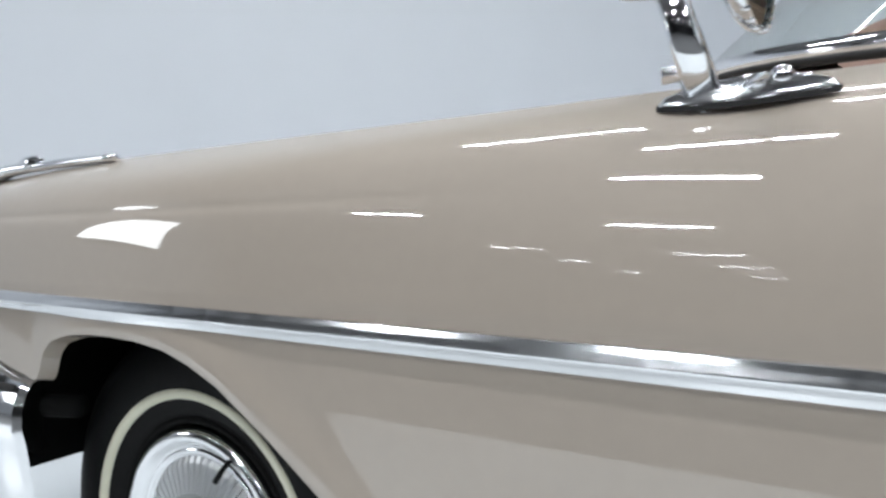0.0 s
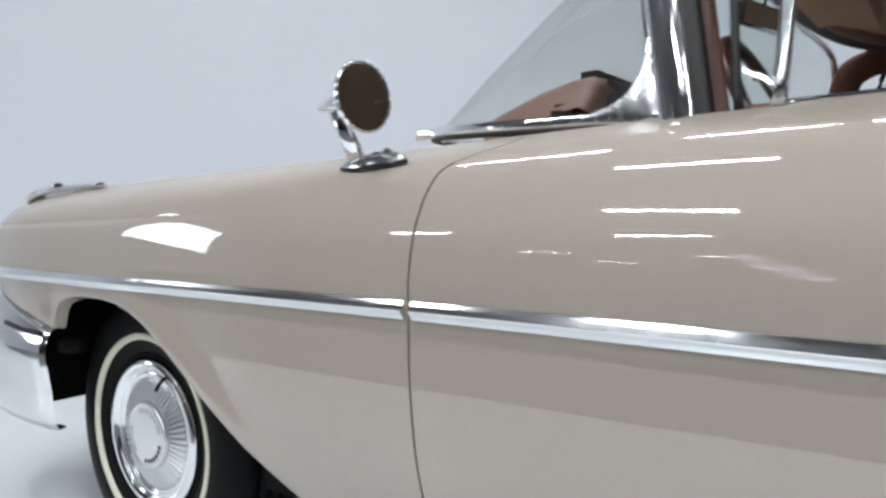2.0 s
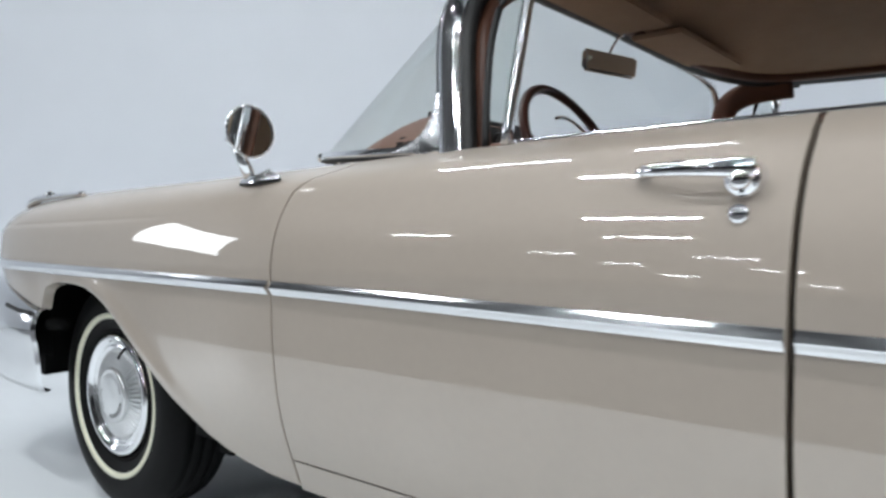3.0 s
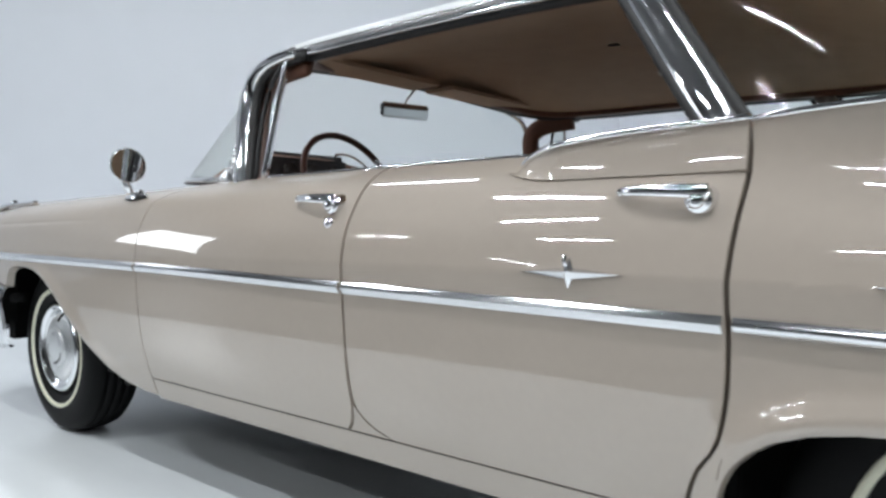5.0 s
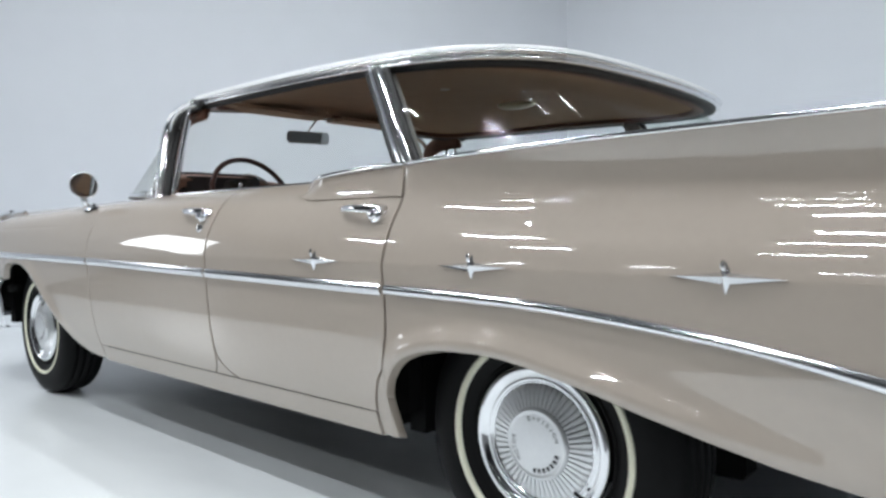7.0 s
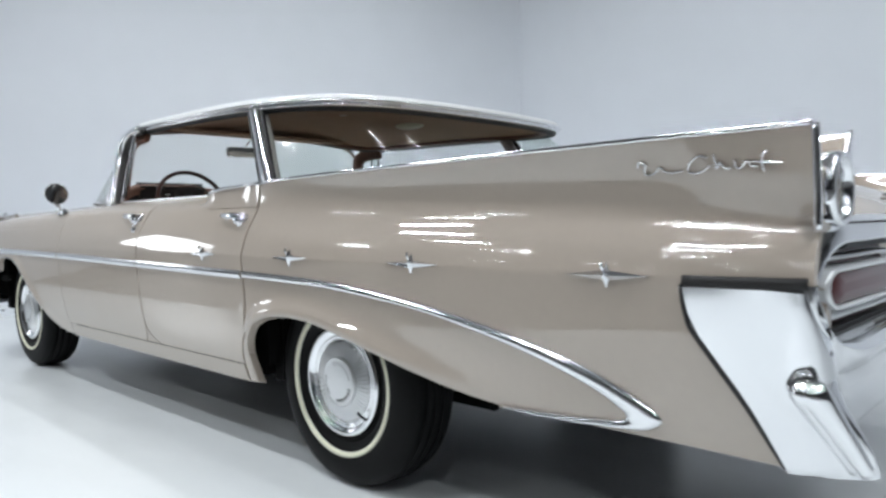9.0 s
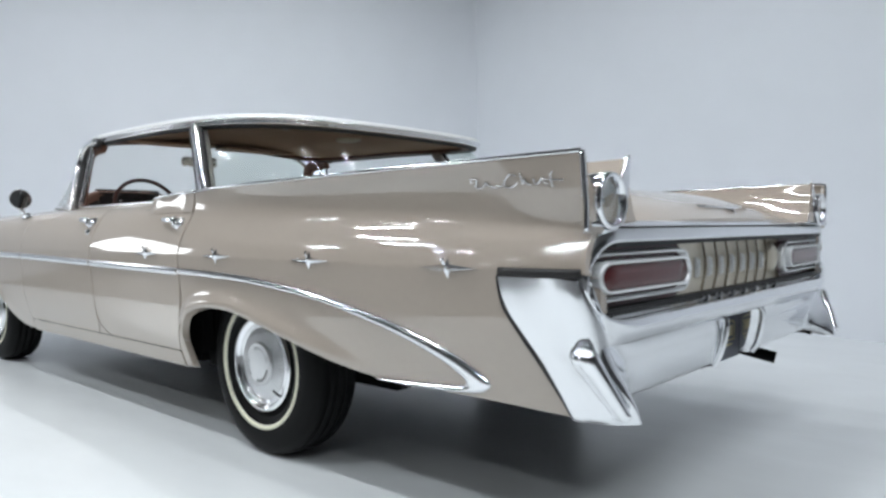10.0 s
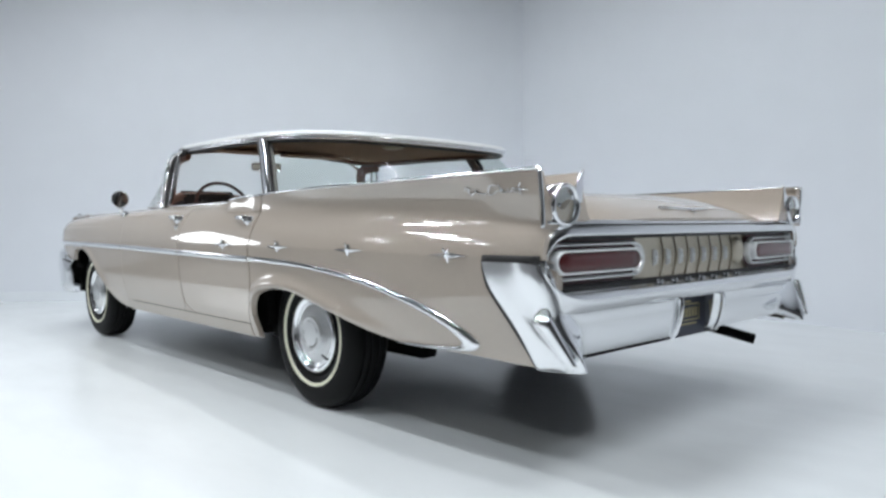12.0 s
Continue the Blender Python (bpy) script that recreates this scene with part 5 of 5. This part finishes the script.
for s in (-1, 1):
    yc = s * 0.694
    lamp = new("tail_lamp")
    lamp.parent = car
    tagged(lamp, "dark red racetrack tail lamp with double bright rims")
    bd = bend(3.0)
    cb = lambda dx: (lambda y: 3.0 + dx - 0.05 * max(0.0, (abs(y) - 0.80) / 0.2) ** 2)
    mesh_object("lamp_surround", *ring_loft([(cb(0.014), racetrack(0.273, 0.084, yc, 0.733)), (cb(0.013), racetrack(0.2, 0.02, yc, 0.733))], cap=True), DEEPRED, lamp, "dark surround behind the rims")
    mesh_object("outer_rim", *ring_loft([(cb(0.0), racetrack(0.266, 0.061, yc, LAMP_Z)), (cb(0.030), racetrack(0.267, 0.061, yc, LAMP_Z)), (cb(0.042), racetrack(0.265, 0.059, yc, LAMP_Z)), (cb(0.040), racetrack(0.258, 0.052, yc, LAMP_Z)), (cb(0.0), racetrack(0.257, 0.051, yc, LAMP_Z))]), RIMSILVER, lamp, "bright satin outer rim")
    mesh_object("lamp_recess", *ring_loft([(cb(0.018), racetrack(0.259, 0.055, yc, LAMP_Z)), (cb(0.016), racetrack(0.2, 0.02, yc, LAMP_Z))], cap=True), DEEPRED, lamp)
    mesh_object("inner_rim", *ring_loft([(cb(0.010), racetrack(0.234, 0.040, yc, LAMP_Z)), (cb(0.048), racetrack(0.236, 0.040, yc, LAMP_Z)), (cb(0.058), racetrack(0.234, 0.038, yc, LAMP_Z)), (cb(0.056), racetrack(0.228, 0.032, yc, LAMP_Z)), (cb(0.03), racetrack(0.227, 0.031, yc, LAMP_Z))]), RIMSILVER, lamp, "bright satin inner rim")
    mesh_object("lens", *ring_loft([(cb(0.040), racetrack(0.229, 0.033, yc, LAMP_Z)), (cb(0.050), racetrack(0.222, 0.029, yc, LAMP_Z)), (cb(0.048), racetrack(0.17, 0.010, yc, LAMP_Z))], cap=True), REDLENS, lamp, "dark red lens")

# lower valance under the band
rows = [[Vector((x, y, z)) for y in np.linspace(-0.985, 0.985, 40)] for x, z in ((2.99, 0.862), (3.02, 0.870), (3.038, 0.868), (3.048, 0.856))]
mesh_object("deck_edge_moulding", *sheet(rows), BUMPER, car, "bright moulding along the boot's rear edge")

# rear bumper: upper bar, recessed face and wings that tuck in towards their tips
lead_edge = wing_edge


def side_h(x, z):
    """Half-width of the wing's side face."""
    low, high = section(x, v_at(x, 0.42))[0], section(x, v_at(x, 0.66))[0]
    return low + (high - low) * (z - 0.42) / 0.24 + 0.008 - 0.22 * max(0.0, x - 2.97) ** 1.15


REAR_X = pchip([(0.386, 3.108), (0.42, 3.104), (0.56, 3.046), (0.66, 3.040), (0.735, 3.026)])
REAR_Y = pchip([(0.386, -0.872), (0.42, -0.884), (0.56, -0.945), (0.66, -0.982), (0.735, -1.004)])


def bumper_row(zs, face_x, face_z, crease_x, crease_y, crease_z, end_y=0.0):
    """One row of points from the wing's leading edge round the corner and along the face."""
    x0 = lead_edge(zs)
    xr, yr = REAR_X(zs), REAR_Y(zs)
    pts = []
    r = 0.016 + 0.044 * min(1.0, max(0.0, (zs - 0.44) / 0.2))   # how roundly the wing turns into the rear face
    for t in (0.0, 0.012, 0.25, 0.5, 0.75):
        x = x0 + (xr - r - x0) * t
        h = side_h(x, max(zs, 0.40))
        pts.append((x, -(h * (1 - t ** 3) + (abs(yr) + 0.016) * t ** 3), zs))
    for a in (0.0, 0.5, 1.0):
        q = a * math.pi / 2
        pts.append((xr - r * (1 - math.sin(q)), yr - 0.014 + r * (1 - math.cos(q)), zs + (crease_z - zs) * 0.12 * a))
    pts.append(((xr + crease_x) / 2, (yr + crease_y) / 2, (zs + crease_z) / 2))
    pts.append((crease_x, crease_y, crease_z))
    for t in (0.08, 0.3, 0.6, 0.85, 1.0):
        pts.append((face_x, crease_y + (end_y - crease_y) * t, face_z))
    return catmull(pts, 4)


def both_halves(row):
    return row + [Vector((q.x, -q.y, q.z)) for q in reversed(row[:-1])]


upper = [(0.735, 3.02, 0.634, 3.02, -0.93, 0.652), (0.728, 3.054, 0.632, 3.042, -0.93, 0.648), (0.712, 3.070, 0.627, 3.054, -0.925, 0.642), (0.68, 3.075, 0.616, 3.058, -0.91, 0.628),
         (0.64, 3.072, 0.600, 3.054, -0.89, 0.606), (0.60, 3.064, 0.585, 3.050, -0.87, 0.587), (0.58, 3.055, 0.574, 3.046, -0.86, 0.575), (0.568, 3.045, 0.567, 3.038, -0.852, 0.567)]
lower = [(0.568, 3.045, 0.567, 3.038, -0.852, 0.567), (0.55, 3.038, 0.558, 3.036, -0.848, 0.556), (0.51, 3.036, 0.525, 3.038, -0.836, 0.524), (0.47, 3.030, 0.49, 3.042, -0.822, 0.490), (0.43, 3.021, 0.452, 3.046, -0.806, 0.456),
         (0.405, 3.014, 0.428, 3.046, -0.798, 0.436), (0.392, 3.008, 0.416, 3.040, -0.795, 0.426), (0.386, 2.985, 0.410, 3.015, -0.80, 0.420)]
tuck = lambda p: Vector((-0.7, 0.5 if p.y < 0 else -0.5, 0.1)).normalized()
v, f = sheet([both_halves(bumper_row(*k)) for k in upper], tuck, 0.03)
bumper = mesh_object("rear_bumper", v, f, BUMPER, car, "massive chrome rear bumper with drooping winged ends")
low_rows = [bumper_row(*k, end_y=-0.172 - 0.03 * (0.567 - k[2])) for k in lower]
v, f = sheet(low_rows, tuck, 0.03)
both("bumper_wing", v, f, BUMPER, bumper)
gas = [(3.02, 0.742), (2.92, 0.743), (2.82, 0.743), (2.802, 0.740), (2.798, 0.728), (2.800, 0.70), (2.808, 0.660), (2.821, 0.637), (2.86, 0.578), (2.895, 0.525), (2.93, 0.463), (2.966, 0.392)]
v, f = sweep([skin_at(p.x, p.z, 0.005)[0] for p in catmull([(x, 0, z) for x, z in gas], 4)], oval(0.005, 0.0045, 8), up=(0, 1, 0))
both("bumper_gasket", v, f, SEAL, car, "black gasket between bumper and body")
v, f = sweep([skin_at(x, 0.746, 0.003)[0] for x in np.linspace(2.80, 3.02, 8)], oval(0.006, 0.012, 8, 3))
both("bumper_gap", v, f, SEAL, car)
for s in (-1, 1):
    # slim bullet lying along the wing's rear corner, on a rounded pad
    a, b = Vector((3.018, s * 0.990, 0.572)), Vector((3.100, s * 0.926, 0.408))
    path2 = [a.lerp(b, t) for t in np.linspace(0, 1, 20)]
    fat = lambda t: math.sqrt(max(0.02, 1 - (1 - min(1, t * 6)) ** 2)) * (1 - 0.55 * t)
    v, f = sweep(path2, lambda t: oval(0.027 * fat(t), 0.030 * fat(t), 20), up=(1, 0, 0.3))
    mesh_object("bumper_bullet", v, f, CHROME, bumper, "slim chrome bullet")
    back = Vector((-0.020, s * -0.004, 0.006))
    v, f = sweep([q + back + (b - a) * 0.02 for q in path2], lambda t: oval(0.031 * fat(t), 0.033 * fat(t), 20), up=(1, 0, 0.3))
    mesh_object("bullet_pad", v, f, BUMPER, bumper, "rounded chrome pad under the bullet")
    v, f = lathe([(0.0, -0.004), (0.006, -0.004), (0.010, -0.001), (0.011, 0.004)], 16, "y", (2.990, s * (side_h(2.990, 0.556) + 0.001), 0.556))
    mesh_object("bumper_bolt", v if s < 0 else [Vector((q.x, 2 * s * (side_h(2.990, 0.556) + 0.001) - q.y, q.z)) for q in v], f, CHROME, bumper)

# licence plate bay in the middle of the bumper
for s in (-1, 1):
    bay_rows = [[Vector((x0, s * 0.172, z)), Vector((3.0, s * 0.171, z)), Vector((2.966, s * 0.169, z))] for x0, z in ((3.040, 0.568), (3.030, 0.50), (3.010, 0.43), (3.0, 0.405))]
    mesh_object("bay_side", *sheet(bay_rows), CHROME, bumper, "chrome side wall of the recessed plate bay", True)
    v, f = sweep(catmull([(3.036, s * 0.166, 0.572), (3.046, s * 0.171, 0.55), (3.042, s * 0.174, 0.50), (3.026, s * 0.176, 0.44), (3.006, s * 0.178, 0.408)], 6), oval(0.007, 0.010, 10, 2.4), up=(1, 0, 0))
    mesh_object("bay_rib", v, f, BUMPER, bumper)
part("bay_roof", block((2.95, -0.17, 0.566), (3.036, 0.17, 0.570)), BLACK, bumper)
plate = part("number_plate", block((2.962, -0.168, 0.392), (2.968, 0.168, 0.564), 0.003), PLATE, car, "navy plate with a dull gold badge")
PX = 2.968
for y0, y1, z0, z1 in ((-0.085, 0.085, 0.520, 0.525), (-0.095, 0.095, 0.455, 0.460), (-0.095, -0.089, 0.46, 0.52), (0.089, 0.095, 0.46, 0.52), (-0.022, 0.022, 0.530, 0.538), (-0.07, 0.07, 0.438, 0.445)):
    part("plate_bar", block((PX - 0.001, y0 + 0.022, z0), (PX + 0.002, y1 + 0.022, z1), 0.001), BRASS, plate)
for k in range(6):
    part("plate_bar", block((PX - 0.001, -0.050 + k * 0.026, 0.470), (PX + 0.002, -0.034 + k * 0.026, 0.508), 0.001), BRASS, plate)

# script badge on the fin: flowing chrome strokes
strokes = [
    [(2.690, 0.972), (2.698, 0.984), (2.712, 0.978), (2.705, 0.966), (2.712, 0.958), (2.730, 0.962), (2.742, 0.972), (2.750, 0.964), (2.765, 0.960), (2.790, 0.962)],
    [(2.842, 0.984), (2.825, 0.988), (2.806, 0.975), (2.800, 0.962), (2.812, 0.956), (2.832, 0.960), (2.846, 0.970)],
    [(2.856, 0.990), (2.858, 0.962), (2.866, 0.974), (2.874, 0.962), (2.886, 0.962)],
    [(2.894, 0.976), (2.896, 0.962), (2.906, 0.962), (2.918, 0.974), (2.924, 0.962), (2.936, 0.962)],
    [(2.955, 0.988), (2.945, 0.980), (2.945, 0.950)],
    [(2.925, 0.972), (2.950, 0.968), (2.980, 0.966)],
]
script_badge = None
for st in strokes:
    pts = [skin_at(p.x, p.z, 0.004)[0] for p in catmull([(x, 0, z) for x, z in st], 5)]
    v, f = sweep(pts, oval(0.0024, 0.0026, 6), up=(0, 1, 0))
    if script_badge is None:
        script_badge = mesh_object("script_badge", v, f, CHROME, car, "flowing chrome script strokes on the fin")
    else:
        mesh_object("stroke", v, f, CHROME, script_badge)
# thin chevron on the boot lid
def deck_top(x, y):
    lo, hi = 0.0, len(SHELF) - 1.0
    for _ in range(24):
        mid = (lo + hi) / 2
        if shelf_point(x, mid)[0] > abs(y):
            lo = mid
        else:
            hi = mid
    return shelf_point(x, lo)[1]


v, f = sweep([(x, y, deck_top(x, y) + 0.006) for x, y in ((2.975, -0.22), (2.981, -0.11), (2.990, 0.0), (2.981, 0.11), (2.975, 0.22))], oval(0.004, 0.004, 8))
chev = mesh_object("boot_chevron", v, f, CHROME, car, "thin chrome chevron on the boot lid")
v, f = sweep([(2.982, 0.0, deck_top(2.982, 0) + 0.005), (3.012, 0.0, deck_top(3.012, 0) + 0.004)], oval(0.004, 0.004, 8))
mesh_object("stem", v, f, CHROME, chev)

# exhaust
v, f = sweep(catmull([(2.2, 0.62, 0.40), (2.5, 0.74, 0.36), (2.7, 0.81, 0.315), (2.88, 0.86, 0.272)], 6), oval(0.026, 0.026, 16), caps=False)
mesh_object("exhaust_pipe", v, f, BLACK, car, "black exhaust pipe under the bumper")

# ---- cabin: dash, wheel, mirror, visors ----
rows = []
for xx, zz in ((-0.84, 1.03), (-0.76, 1.046), (-0.66, 1.062), (-0.58, 1.074), (-0.53, 1.078), (-0.50, 1.068), (-0.495, 1.05), (-0.505, 1.02)):
    row = []
    for y in np.linspace(-0.74, 0.74, 37):
        hump = 0.030 * math.exp(-((y + 0.46) / 0.25) ** 4) * min(1.0, (xx + 0.84) / 0.2)
        end = -0.05 * max(0, (abs(y) - 0.66) / 0.08) ** 2
        row.append(Vector((xx + 0.16 * max(0, (abs(y) - 0.40) / 0.34) ** 2 * (-0.45 - xx) / 0.39, y, zz + hump + end)))
    rows.append(row)
dash = mesh_object("dashboard", *sheet(rows), DASHPAD, car, "brown padded dashboard with dark instrument face")
part("dash_face", block((-0.56, -0.74, 0.88), (-0.515, 0.74, 1.045), 0.012), DARKDASH, dash, "dark brown dash face")
part("instrument_hood", block((-0.56, -0.66, 1.0), (-0.488, -0.24, 1.112), 0.02), DARKDASH, dash, "dark instrument cluster")
for yy in (-0.52, -0.42, -0.32):
    v, f = lathe([(0.0, 0.006), (0.026, 0.006), (0.031, 0.010), (0.034, 0.004), (0.034, -0.004)], 24, "x", (-0.490, yy, 1.045))
    mesh_object("dial", v, f, DARKDASH, dash, "round dial")
part("dash_strip", block((-0.515, -0.72, 0.965), (-0.500, 0.72, 0.985), 0.004), CHROME, dash)

sw = new("steering_wheel")
sw.parent = car
tagged(sw, "slim reddish-brown steering wheel with a chrome horn ring")
SWC = Vector((-0.245, -0.455, 0.985))
tilt = Matrix.Translation(SWC) @ Matrix.Rotation(radians(-115), 4, "Y")
ring = [tilt @ Vector((0.195 * math.cos(a), 0.195 * math.sin(a), 0.006 * 0)) for a in np.linspace(0, 2 * math.pi, 72, endpoint=False)]
v, f = sweep(ring, oval(0.0115, 0.0115, 10), closed=True)
mesh_object("rim", v, f, RIMPLASTIC, sw)
ring = [tilt @ Vector((0.115 * math.cos(a), 0.115 * math.sin(a), -0.01)) for a in np.linspace(math.radians(-20), math.radians(200), 40)]
v, f = sweep(ring, oval(0.004, 0.004, 8))
mesh_object("horn_ring", v, f, CHROME, sw)
for a in (math.pi / 2, -math.pi / 2):
    v, f = sweep([tilt @ Vector((0.03 * math.cos(a), 0.03 * math.sin(a), 0.02)), tilt @ Vector((0.20 * math.cos(a), 0.20 * math.sin(a), 0.0))], oval(0.007, 0.014, 8))
    mesh_object("spoke", v, f, VINYL, sw)
v, f = lathe([(0.0, -0.03), (0.03, -0.028), (0.045, -0.012), (0.045, 0.03), (0.025, 0.22), (0.02, 0.30)], 24, "z")
mesh_object("column", [tilt @ p for p in v], f, DARKDASH, sw)

rv = new("rear_view_mirror")
rv.parent = car
tagged(rv, "slim rear-view mirror on a thin curved stalk")
turn = Matrix.Translation((-0.356, -0.058, 1.297)) @ Matrix.Rotation(radians(-14), 4, "Z") @ Matrix.Rotation(radians(6), 4, "Y")
for nm, bm, mt in (("mirror_body", block((-0.020, -0.112, -0.030), (0.0, 0.112, 0.030), 0.009), CHROME), ("mirror_glass", block((0.0, -0.104, -0.024), (0.002, 0.104, 0.024), 0.0006, 1), MIRROR)):
    bmesh.ops.transform(bm, matrix=turn, verts=bm.verts[:])
    part(nm, bm, mt, rv)
v, f = sweep(catmull([(-0.366, -0.060, 1.315), (-0.362, -0.040, 1.350), (-0.335, -0.010, 1.395), (-0.275, 0.025, 1.438)], 6), oval(0.004, 0.004, 8))
mesh_object("stalk", v, f, CHROME, rv)
for s in (-1, 1):
    bm = block((-0.345, s * 0.335 - 0.30, 1.378), (-0.19, s * 0.335 + 0.30, 1.392), 0.006)
    part("sun_visor", bm, LINER, car, "tan padded sun visor")
part("parcel_shelf", block((1.13, -0.80, 0.955), (1.66, 0.80, 0.985), 0.01), LINER, car, "tan parcel shelf")
rows = []
part("cabin_floor", block((-1.0, -0.84, 0.352), (1.1, 0.84, 0.37)), LINER, car)

for s in (-1, 1):
    for xx in (0.27, 1.06):
        v, f = lathe([(0.0, 0.030), (0.004, 0.029), (0.0055, 0.025), (0.0045, 0.018), (0.003, 0.0)], 12, "z", (xx, s * 0.842, 0.985))
        mesh_object("lock_button", v, f, CHROME, car, "small chrome door lock button")
